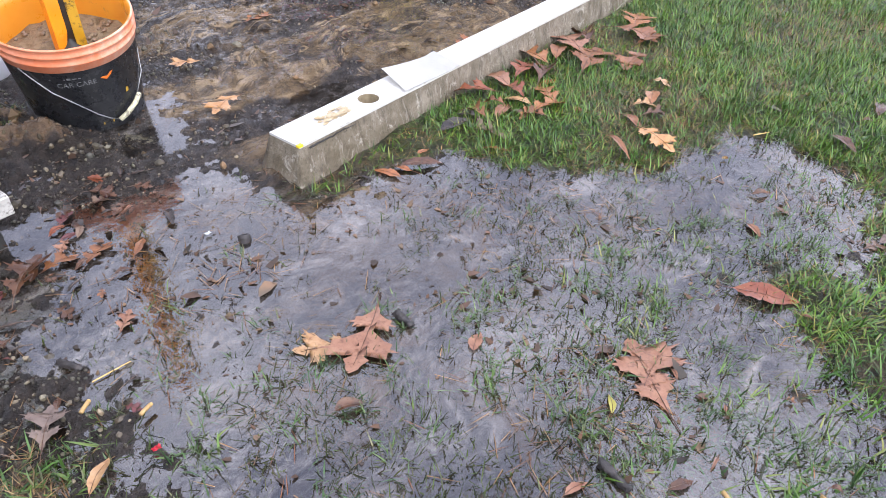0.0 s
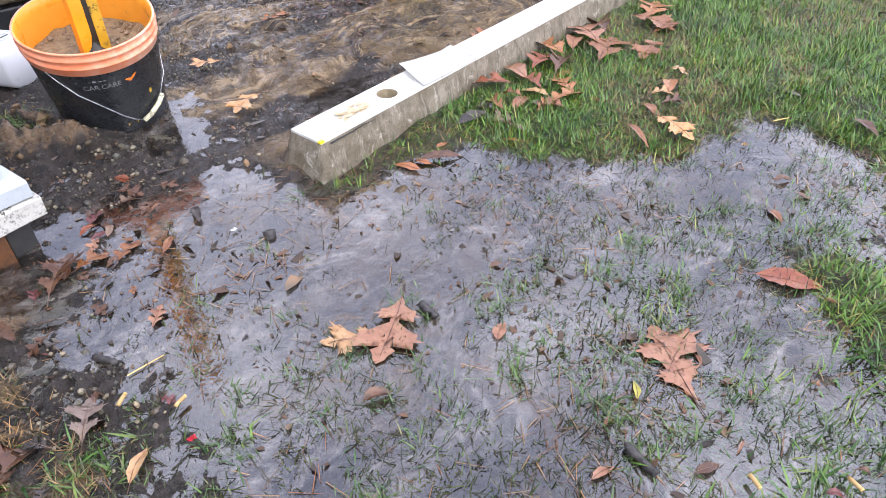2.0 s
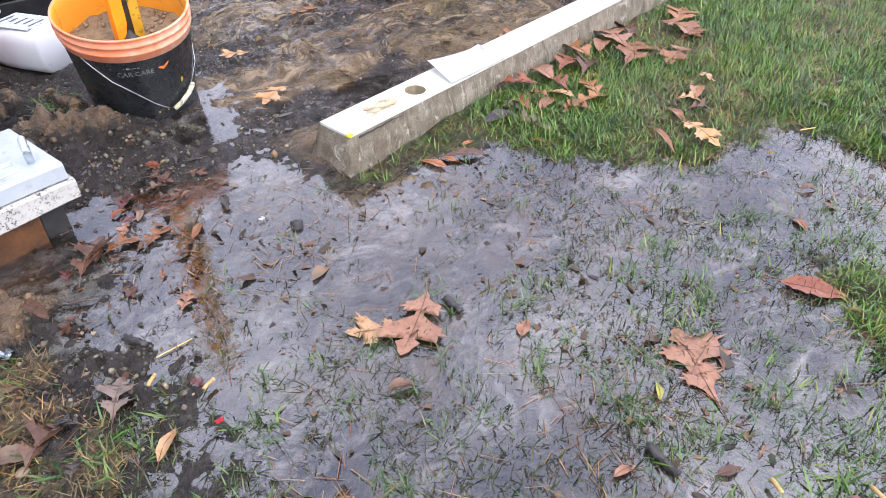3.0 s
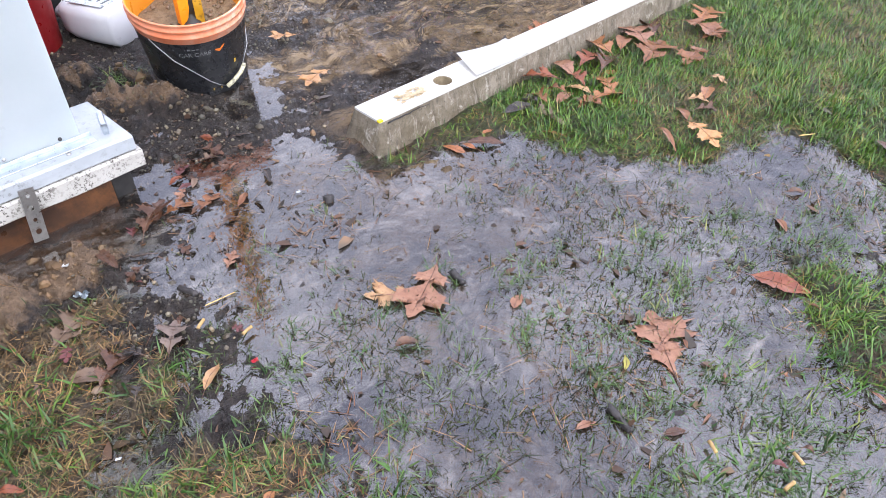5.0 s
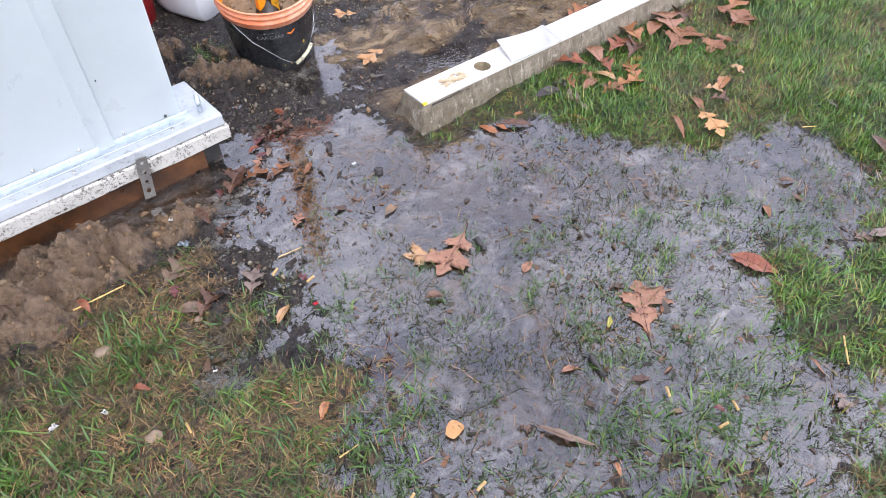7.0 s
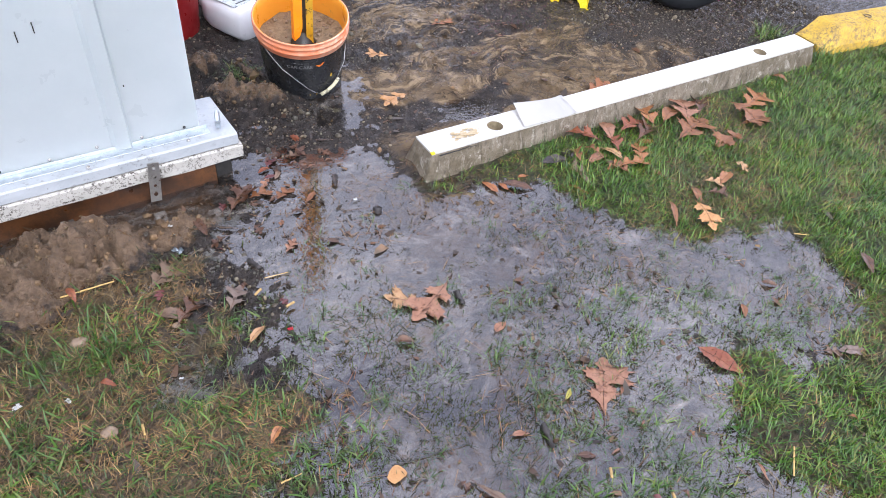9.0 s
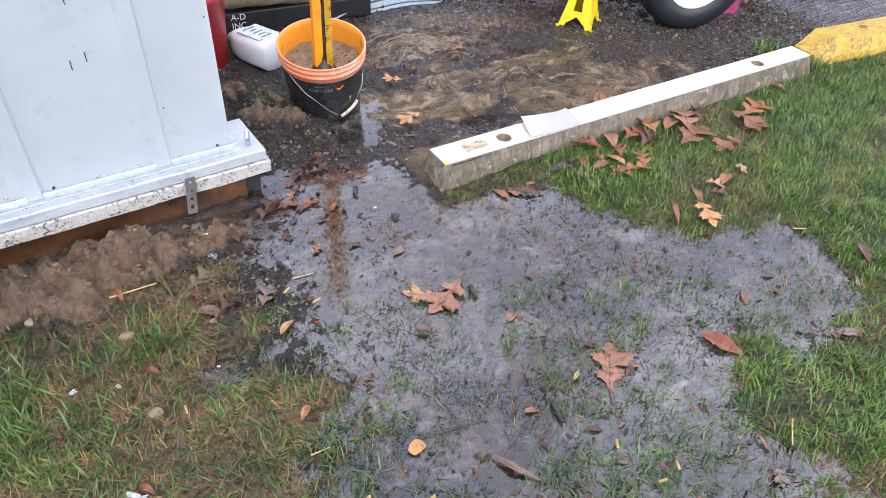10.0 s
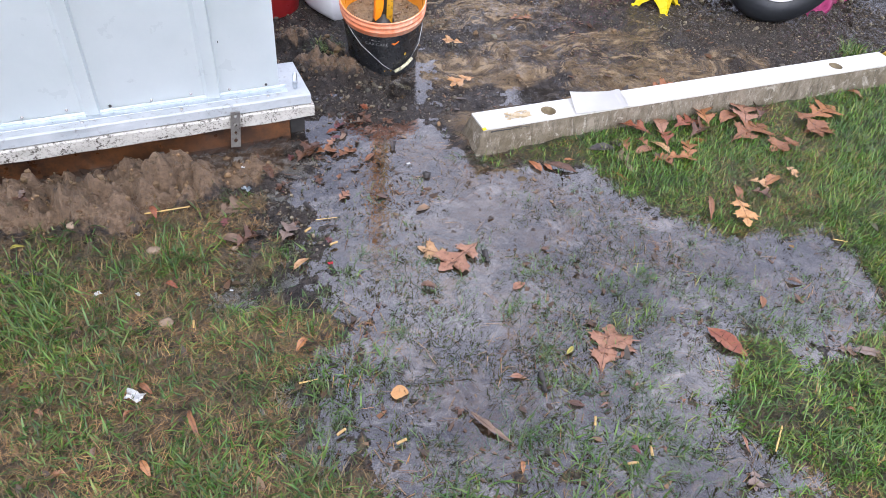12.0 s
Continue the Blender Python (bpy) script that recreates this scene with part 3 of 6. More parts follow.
def wheel_stop():
    stop = thing("wheel_stop", pose(0.70, 1.05, 0, 0, -0.5, 0), "white-topped concrete wheel stop with stained bare sides", "wheel stop")
    bm = bmesh.new()
    lo = [(0, 0), (1.83, 0), (1.83, 0.145), (0, 0.145)]
    hi = [(0.027, 0.020), (1.785, 0.020), (1.785, 0.112), (0.027, 0.112)]
    nx, nz = (90, 8, 90, 8), 6
    rows = []
    for k in range(nz + 1):
        f = k / nz
        ring = []
        for s in range(4):
            a, b = lo[s], lo[(s + 1) % 4]
            c, d = hi[s], hi[(s + 1) % 4]
            for i in range(nx[s]):
                u = i / nx[s]
                x = (a[0] * (1 - u) + b[0] * u) * (1 - f) + (c[0] * (1 - u) + d[0] * u) * f
                y = (a[1] * (1 - u) + b[1] * u) * (1 - f) + (c[1] * (1 - u) + d[1] * u) * f
                j = 0.0022 * noise.noise(Vector((x * 30, y * 30, f * 4))) if 0 < k < nz else 0.0
                ring.append(bm.verts.new((x + j, y + j, -0.035 + f * (0.084 + 0.035))))
        rows.append(ring)
    for a, b in zip(rows, rows[1:]):
        for i in range(len(a)):
            j = (i + 1) % len(a)
            bm.faces.new((a[i], a[j], b[j], b[i]))
    bm.faces.new(rows[0][::-1])
    part("body", bm, M_CONCRETE, stop, "stained grey concrete sides", True)
    bm = bmesh.new()
    holes = [0.273, 1.509]
    xa, xb, ya, yb, z = 0.0262, 1.786, 0.0192, 0.1128, 0.087
    cuts = [xa, 0.21, 0.336, 1.446, 1.572, xb]
    for i, (p, q) in enumerate(zip(cuts, cuts[1:])):
        if i in (1, 3):
            plate_with_hole(bm, p, q, ya, yb, z, holes[i // 2], 0.064, 0.025)
        else:
            bm.faces.new([bm.verts.new(v) for v in ((p, ya, z), (q, ya, z), (q, yb, z), (p, yb, z))])
    ring = [(xa, ya), (xb, ya), (xb, yb), (xa, yb)]
    for (ax, ay), (bx, by) in zip(ring, ring[1:] + ring[:1]):
        bm.faces.new([bm.verts.new(v) for v in ((ax, ay, 0.0815), (bx, by, 0.0815), (bx, by, z), (ax, ay, z))])
    bmesh.ops.remove_doubles(bm, verts=bm.verts, dist=0.0001)
    paint = part("painted_top", bm, M_WHITEPAINT, stop, "bright white painted top")
    for hx in holes:
        bm = bmesh.new()
        lathe(bm, [(0.025, 0.087), (0.0235, 0.0855), (0.0228, 0.066), (0.0165, 0.064), (0.0160, 0.01), (0.0001, 0.01)], 28, pose(hx, 0.064, 0))
        part("bolt_hole", bm, M_HOLE, paint, "stepped round bolt hole, tan inside with shade in its colour", True)
    bm = bmesh.new()
    for i in range(40):
        a = random.uniform(0, 6.28)
        c = (0.165 + 0.045 * random.uniform(-1, 1), 0.066 + 0.018 * random.uniform(-1, 1))
        r = random.uniform(0.005, 0.013)
        bm.faces.new([bm.verts.new((c[0] + r * random.uniform(0.6, 1.3) * math.cos(a + k * 0.7), c[1] + r * 0.6 * random.uniform(0.6, 1.3) * math.sin(a + k * 0.7), 0.0874 + 0.0001 * i)) for k in range(9)])
    part("stain", bm, M_RUSTSTAIN, paint, "tan rust stain")
    bm = bmesh.new()
    pts = [(0.050 + 0.011 * k, 0.0165 + 0.0004 * (k % 3), 0.0755 - 0.006 * noise.noise(Vector((k * 0.6, 2, 1)))) for k in range(13)]
    tube(bm, pts, 0.0022, 6, 0.3)
    part("crack", bm, M_BLOCK, stop, "dark crack under the paint edge", True)
    bm = bmesh.new()
    box(bm, 0.024, 0.036, 0.0185, 0.028, 0.083, 0.0885, 0.001)
    part("paint_dab", bm, M_YELLOW, paint, "yellow paint dab on the corner")
    return stop


wheel_stop()


def loose_sheet():
    bm = bmesh.new()
    nx, ny = 18, 8
    grid = []
    for j in range(ny + 1):
        row = []
        for i in range(nx + 1):
            u, v = i / nx, j / ny
            x = 1.046 + 0.03 * v + u * (0.21 - 0.012 * v)
            y = 1.066 + v * 0.104
            lift = 0.022 * (0.3 + 0.7 * v) * (1 - u) ** 2 + 0.005 * math.exp(-((u - 0.98) / 0.1) ** 2) + 0.002 * math.sin(3.1 * u)
            row.append(bm.verts.new((x, y, 0.0905 + lift)))
        grid.append(row)
    for a, b in zip(grid, grid[1:]):
        for i in range(nx):
            bm.faces.new((a[i], a[i + 1], b[i + 1], b[i]))
    bmesh.ops.solidify(bm, geom=bm.faces[:], thickness=0.0018)
    return single("loose_sheet", bm, M_SHEET, Matrix(), "white loose sheet lying curled on the wheel stop", "sheet", smooth=False)


loose_sheet()


def yellow_wheel_stop():
    stop = thing("yellow_wheel_stop", pose(2.625, 1.175, 0, 0, 0, -6), "worn yellow painted concrete wheel stop beside the lawn", "wheel stop")
    bm = bmesh.new()
    profile = [(-0.10, -0.03), (-0.085, 0.05), (-0.055, 0.116), (0.055, 0.116), (0.085, 0.05), (0.10, -0.03)]
    rows = []
    for k in range(61):
        x = k * 0.03
        taper = 0.55 + 0.45 * min(1, x / 0.09)
        rows.append([bm.verts.new((x + (0.0 if k else -0.0), y + 0.002 * noise.noise(Vector((x * 20, y * 20, z * 20))), -0.03 + (z + 0.03) * (taper if z > 0 else 1) + 0.002 * noise.noise(Vector((x * 25, y * 25, 3))))) for y, z in profile])
    for a, b in zip(rows, rows[1:]):
        for i in range(5):
            bm.faces.new((a[i], a[i + 1], b[i + 1], b[i]))
    bm.faces.new(rows[0])
    bm.faces.new(rows[-1][::-1])
    body = part("body", bm, M_YELLOWPAINT, stop)
    bm = bmesh.new()
    lathe(bm, [(0.017, 0.0), (0.017, 0.004), (0.013, 0.0045), (0.012, -0.01), (0.0001, -0.012)], 20)
    bmesh.ops.translate(bm, verts=bm.verts[:], vec=(0.33, 0.0, 0.1155))
    part("bolt_hole", bm, M_HOLE, body, "dirt-filled bolt hole")
    return stop


yellow_wheel_stop()


# ---- the shed with its timber base ----
def shed():
    s = thing("shed", pose(0.25, 1.28, 0, 0, 0, 2.6), "pale blue ribbed steel shed on a white timber base", "shed")
    left, right, depth, top = -3.2, -0.077, 2.4, 2.2

    def plank(name, x0, x1, y0, y1, z0, z1, material, label, wobble=0.0015):
        bm = bmesh.new()
        n = 110
        prof = [(y0 + 0.003, z0), (y0, z0 + 0.003), (y0, (z0 + z1) / 2), (y0, z1 - 0.004), (y0 + 0.004, z1), ((y0 + y1) / 2, z1), (y1, z1), (y1, z0)]
        rows = []
        for i in range(n + 1):
            x = x0 + (x1 - x0) * i / n
            rows.append([bm.verts.new((x, y + wobble * noise.noise(Vector((x * 9, y * 40, z * 60))), z + wobble * noise.noise(Vector((x * 7 + 5, y * 30, z * 30))))) for y, z in prof])
        for a, b in zip(rows, rows[1:]):
            for i in range(len(prof)):
                j = (i + 1) % len(prof)
                bm.faces.new((a[i], a[j], b[j], b[i]))
        bm.faces.new(rows[0])
        bm.faces.new(rows[-1][::-1])
        return part(name, bm, material, s, label)

    top_plank = plank("top_plank", left, 0.0, 0.0, 0.20, 0.120, 0.152, M_TRIM, "white painted top plank")
    lower_plank = plank("lower_plank", left, 0.008, -0.005, 0.20, 0.078, 0.1195, M_TRIM_WORN, "flaking white lower plank", 0.003)
    plank("beam", left, -0.062, 0.03, 0.13, -0.04, 0.0775, M_BEAM, "wet brown timber beam")
    bm = bmesh.new()
    box(bm, -0.058, -0.012, 0.045, 0.16, -0.03, 0.0775, 0.003)
    part("foot_block", bm, M_BLOCK, s, "dark block foot")

    def ribbed(x0, x1):
        """Outline of the front sheet from left to right, with raised ribs."""
        ribs = [-0.245 - 0.315 * k for k in range(10)][::-1]
        out = [(x0, 0.0)]
        for r in ribs:
            if x0 + 0.06 < r < x1 - 0.06:
                out += [(r - 0.046, 0.0), (r - 0.036, -0.011), (r - 0.006, -0.013), (r, 0.0)]
        return out + [(x1, 0.0)]

    bm = bmesh.new()
    line = ribbed(left, right)
    zs = [0.151 + (top - 0.151) * k / 24 for k in range(25)]
    rows = [[bm.verts.new((x, 0.062 + y + 0.0016 * noise.noise(Vector((x * 5, z * 3, 1))), z)) for x, y in line] for z in zs]
    for a, b in zip(rows, rows[1:]):
        for i in range(len(line) - 1):
            bm.faces.new((a[i], a[i + 1], b[i + 1], b[i]))
    bmesh.ops.solidify(bm, geom=bm.faces[:], thickness=-0.0015)
    panel = part("front_panel", bm, M_PANEL, s, "pale blue ribbed steel sheet")
    bm = bmesh.new()
    box(bm, right - 0.0035, right - 0.001, 0.067, depth, 0.157, top)
    part("side_panel", bm, M_PANEL, s)
    bm = bmesh.new()
    box(bm, left - 0.05, right + 0.08, 0.02, depth + 0.05, top + 0.002, top + 0.04, 0.004)
    part("roof", bm, M_PANEL, s)
    bm = bmesh.new()
    box(bm, left - 0.003, left - 0.0005, 0.067, depth, 0.157, top)
    part("side_panel", bm, M_PANEL, s)
    bm = bmesh.new()
    box(bm, left, right - 0.004, depth - 0.01, depth, 0.157, top)
    part("back_panel", bm, M_PANEL, s)
    bm = bmesh.new()
    for z0, z1, y0, y1 in ((0.1525, 0.1542, 0.030, 0.0585), (0.1542, 0.1625, 0.0565, 0.0585)):
        box(bm, left, right + 0.018, y0, y1, z0, z1, 0.0006, 1)
    part("base_flashing", bm, M_GALV, s, "bright galvanised angle along the wall foot")
    for i in range(14):
        bm = bmesh.new()
        lathe(bm, [(0.0001, 0.0035), (0.0026, 0.0035), (0.0030, 0.0008), (0.0040, 0.0004), (0.0040, -0.003)], 10, pose(-0.115 - 0.105 * i, 0.0615, 0.170 + 0.003 * random.uniform(-1, 1), 90, 0, 0))
        part("screw", bm, M_STEEL if i % 4 else M_BLACKPLASTIC, panel, "", True)
    for x, y in ((-0.12, 0.022), (-0.36, 0.018), (-0.61, 0.024), (-0.90, 0.020), (-1.20, 0.022)):
        bm = bmesh.new()
        lathe(bm, [(0.0001, 0.0030), (0.0034, 0.0028), (0.0046, 0.0008), (0.0048, -0.002)], 12, pose(x, y, 0.1525))
        part("screw_head", bm, M_STEEL, top_plank, "rusty screw head", True)
    for x, z, h in ((-0.374, 0.484, 0.024), (-0.409, 0.470, 0.024), (-0.383, 0.617, 0.020), (-0.232, 0.315, 0.005), (-0.089, 0.529, 0.005)):
        bm = bmesh.new()
        box(bm, x - 0.0011, x + 0.0011, 0.0595, 0.0617, z - h / 2, z + h / 2, 0.0004, 1)
        part("scratch", bm, M_BLOCK, panel, "dark scratch on the panel")
    # strap plate
    bm = bmesh.new()
    inner = []
    hole_z = (-0.030, -0.008, 0.014, 0.036)
    z0 = -0.048
    for k, h in enumerate(hole_z):
        z1 = 0.048 if k == 3 else (h + hole_z[k + 1]) / 2
        inner.append(plate_with_hole(bm, -0.0135, 0.0135, z0, z1, 0, 0.0, h, 0.004 if k % 2 else 0.0055, 14))
        z0 = z1
    bmesh.ops.remove_doubles(bm, verts=bm.verts, dist=0.00005)
    bmesh.ops.solidify(bm, geom=bm.faces[:], thickness=0.002)
    bmesh.ops.transform(bm, matrix=pose(-0.228, -0.0135, 0.080, 95, 5, 0) @ Matrix.Diagonal((1, 1.3, 1, 1)), verts=bm.verts)
    part("strap_plate", bm, M_STEEL, lower_plank, "perforated zinc strap plate screwed on the base")
    # eye bolt
    bm = bmesh.new()
    ring = [(0.0, 0.011 * math.cos(a), 0.022 + 0.014 * math.sin(a)) for a in [math.radians(-60 + 300 * k / 20) for k in range(21)]]
    tube(bm, ring, 0.0046, 10)
    tube(bm, [(0, 0.002, -0.004), (0, 0.004, 0.010)], 0.0046, 10)
    bmesh.ops.transform(bm, matrix=pose(-0.034, 0.042, 0.150, 0, 0, -20) @ Matrix.Diagonal((1.35, 1.35, 1.35, 1)), verts=bm.verts)
    part("eye_bolt", bm, M_GALV, top_plank, "galvanised eye bolt", True)
    return s


shed()


# ---- the bucket with the stake ----
def flat_text(words, size):
    """Built-in lettering as a flat bmesh, centred."""
    cu = bpy.data.curves.new("lettering", "FONT")
    cu.body, cu.size, cu.align_x, cu.align_y = words, size, "CENTER", "CENTER"
    ob = bpy.data.objects.new("lettering", cu)
    scene.collection.objects.link(ob)
    me = bpy.data.meshes.new_from_object(ob.evaluated_get(bpy.context.evaluated_depsgraph_get()))
    bm = bmesh.new()
    bm.from_mesh(me)
    bpy.data.objects.remove(ob)
    bpy.data.curves.remove(cu)
    bpy.data.meshes.remove(me)
    return bm


def bucket_radius(z):
    return 0.1255 + (0.1490 - 0.1255) * (z + 0.088) / 0.235


def bend(bm, angle, z0):
    """Wraps a flat shape round the bucket's side, facing out at the angle (degrees)."""
    for v in bm.verts:
        r = bucket_radius(z0 + v.co.y) + 0.0008 + v.co.z
        a = radians(angle) + v.co.x / r
        v.co = Vector((r * math.cos(a), r * math.sin(a), z0 + v.co.y))


def bucket():
    b = thing("bucket", Matrix.Translation((0.612, 1.704, 0.0600)) @ Matrix.Rotation(radians(11.3), 4, (0.902, -0.432, 0)) @ Matrix.Scale(0.937, 4), "orange plastic bucket with black printed wrap, filled with sandy gravel", "bucket")
    bm = bmesh.new()
    lathe(bm, [(0.0001, -0.095), (0.117, -0.095), (0.1255, -0.088), (0.1490, 0.147), (0.1515, 0.1485), (0.1525, 0.163), (0.1560, 0.1655), (0.1565, 0.1690), (0.1530, 0.1710),
               (0.1545, 0.1835), (0.1580, 0.1860), (0.1585, 0.1895), (0.1555, 0.1915), (0.1555, 0.2030), (0.1580, 0.2050), (0.1575, 0.2085), (0.1535, 0.2085)], 72)
    part("shell", bm, M_ORANGE, b, "scuffed orange rim and shell", True)
    bm = bmesh.new()
    lathe(bm, [(0.1535, 0.2085), (0.1500, 0.2060), (0.1490, 0.180), (0.1420, 0.09)], 72)
    part("inner_wall", bm, M_ORANGE_IN, b, "bright orange inside wall", True)
    bm = bmesh.new()
    rows = [(bucket_radius(-0.072 + 0.218 * k / 8) + 0.0006, -0.072 + 0.218 * k / 8) for k in range(9)]
    lathe(bm, rows, 72)
    wrap = part("wrap", bm, M_BLACKWRAP, b, "black printed wrap, scratched", True)
    bm = bmesh.new()
    top = []
    for k in range(15):
        r = 0.1455 * k / 14
        ring = []
        for i in range(40):
            a = 2 * math.pi * i / 40
            x, y = r * math.cos(a), r * math.sin(a)
            ring.append(bm.verts.new((x, y, 0.122 + 0.010 * noise.noise(Vector((x * 30, y * 30, 2))) + 0.006 * noise.noise(Vector((x * 90, y * 90, 5))) - 0.014 * math.exp(-(((x + 0.01) ** 2 + (y + 0.05) ** 2) / 0.0012)))))
        top.append(ring)
    for p, q in zip(top, top[1:]):
        for i in range(40):
            bm.faces.new((p[i], p[(i + 1) % 40], q[(i + 1) % 40], q[i]))
    bmesh.ops.remove_doubles(bm, verts=bm.verts, dist=0.00005)
    fill = part("gravel_fill", bm, M_BUCKETDIRT, b, "sandy gravel fill", True)
    bm = bmesh.new()
    for i in range(110):
        a, r = random.uniform(0, 6.283), 0.135 * math.sqrt(random.random())
        sz = random.uniform(0.002, 0.006)
        vs = bmesh.ops.create_icosphere(bm, subdivisions=1, radius=sz)["verts"]
        bmesh.ops.transform(bm, matrix=pose(r * math.cos(a), r * math.sin(a), 0.125, 0, 0, random.uniform(0, 90)) @ Matrix.Diagonal((1.3, 0.9, 0.7, 1)), verts=vs)
    tagged(part("pebbles", bm, M_STONE, fill, "loose pebbles", True), kind="stuff")
    # wire and grip
    def on(angle, z, off=0.004):
        r = bucket_radius(z) + off
        return (r * math.cos(radians(angle)), r * math.sin(radians(angle)), z)

    wire_left = [on(198, 0.150, 0.004), on(206, 0.130), on(220, 0.092), on(238, 0.054), on(252, 0.016), on(262, -0.006), on(270, -0.018)]
    wire_right = [on(301, 0.018), on(322, 0.048), on(344, 0.088), on(358, 0.120), on(372, 0.150, 0.004)]
    for w in (wire_left, wire_right):
        bm = bmesh.new()
        tube(bm, w, 0.0016, 6)
        bail = part("bail_wire", bm, M_WIRE, b, "thin steel bail wire", True)
    bm = bmesh.new()
    tube(bm, [on(270, -0.017, 0.010), on(279, -0.006, 0.013), on(290, 0.008, 0.013), on(300, 0.018, 0.010)], 0.0062, 10)
    part("grip", bm, M_GRIP, bail, "cream plastic grip, mud-specked", True)
    # print
    bm = flat_text("CAR CARE", 0.018)
    bend(bm, 243, 0.110)
    part("lettering", bm, M_PRINT_GREY, wrap, "grey lettering CAR CARE")
    bm = bmesh.new()
    bm.faces.new([bm.verts.new(v) for v in ((0.052, 0.005, 0.0003), (0.085, 0.013, 0.0003), (0.078, 0.004, 0.0003), (0.066, -0.004, 0.0003))])
    bend(bm, 243, 0.110)
    part("print_flash", bm, M_PRINT_ORANGE, wrap, "orange print flash")
    bm = bmesh.new()
    for x0, x1, y0, y1 in ((-0.055, -0.022, 0.016, 0.0185), (-0.018, -0.010, 0.0155, 0.0205), (-0.006, 0.012, 0.016, 0.0185)):
        bm.faces.new([bm.verts.new(v) for v in ((x0, y0, 0), (x1, y0, 0), (x1, y1, 0), (x0, y1, 0))])
    bend(bm, 243, 0.110)
    part("print_bars", bm, M_PRINT_GREY, wrap)
    bm = bmesh.new()
    for k in range(11):
        w = random.uniform(0.03, 0.046)
        y = 0.034 - 0.0052 * k
        bm.faces.new([bm.verts.new(v) for v in ((-0.023, y, 0), (-0.023 + w, y, 0), (-0.023 + w, y + 0.0016, 0), (-0.023, y + 0.0016, 0))])
    bend(bm, 303, 0.106)
    part("print_bars", bm, M_PRINT_GREY, wrap)
    for ang, z, w, h in ((260, -0.018, 0.026, 0.008), (288, 0.050, 0.008, 0.014)):
        bm = bmesh.new()
        bm.faces.new([bm.verts.new(v) for v in ((-w / 2, -h / 2, 0), (w / 2, -h / 2, 0), (w / 2, h * 0.3, 0), (0, h / 2, 0), (-w / 2, h * 0.35, 0))])
        bend(bm, ang, z)
        part("print_mark", bm, M_PRINT_YELLOW, wrap)
    return b


bucket()


def stake():
    s = thing("stake", pose(0.597, 1.664, 0.166, 0, 0.5, -22), "tall orange and worn yellow stake stuck in the gravel bucket", "stake")
    bm = bmesh.new()
    box(bm, -0.018, 0.024, -0.012, 0.012, -0.01, 0.78, 0.002)
    part("core", bm, M_STAKE_BLACK, s, "black core")
    bm = bmesh.new()
    box(bm, 0.011, 0.032, -0.0175, -0.0125, 0.004, 0.78, 0.001)
    part("yellow_face", bm, M_STAKE_YELLOW, s, "worn yellow face")
    bm = bmesh.new()
    n = 40
    rows = []
    for k in range(n + 1):
        z = 0.012 + 0.768 * k / n
        j = 0.0022 * noise.noise(Vector((0, 0, z * 22)))
        cut = 0.010 * max(0, 1 - k / 2.2)
        rows.append([bm.verts.new(p) for p in ((-0.034 + j, -0.002 + j, z), (-0.026 + j, -0.024, z), (0.000 + 2 * j - cut, -0.0150, z), (-0.002 + j - cut, -0.0128, z), (-0.024 + j, -0.020, z), (-0.031 + j, 0.000, z))])
    for a, c in zip(rows, rows[1:]):
        for i in range(6):
            bm.faces.new((a[i], a[(i + 1) % 6], c[(i + 1) % 6], c[i]))
    bm.faces.new(rows[0])
    bm.faces.new(rows[-1][::-1])
    part("orange_face", bm, M_STAKE_ORANGE, s, "bright orange folded face")
    bm = bmesh.new()
    lathe(bm, [(0.040, -0.002), (0.034, 0.010), (0.022, 0.020), (0.014, 0.034), (0.0001, 0.036)], 20)
    for v in bm.verts:
        v.co += 0.004 * Vector((noise.noise(v.co * 60), noise.noise(v.co * 60 + Vector((3, 0, 0))), 0))
    part("foot_lump", bm, M_STAKE_BLACK, s, "black wet lump at the foot", True)
    return s


stake()


# ---- the clutter behind the bucket ----
def red_bin():
    b = thing("bin", pose(0.292, 2.215, 0.004), "red plastic bin with scuffed sides standing in mud", "bin")
    bm = bmesh.new()
    lathe(bm, [(0.0001, 0), (0.118, 0), (0.124, 0.006), (0.140, 0.262), (0.146, 0.264), (0.149, 0.277), (0.146, 0.290), (0.142, 0.292), (0.138, 0.286), (0.120, 0.012), (0.0001, 0.012)], 56)
    part("shell", bm, M_RED, b, "", True)
    bm = bmesh.new()
    lathe(bm, [(0.1345, 0.26), (0.1335, 0.24), (0.118, 0.014)], 56)
    part("liner", bm, M_BLACKPLASTIC, b, "black bin liner", True)
    return b


red_bin()


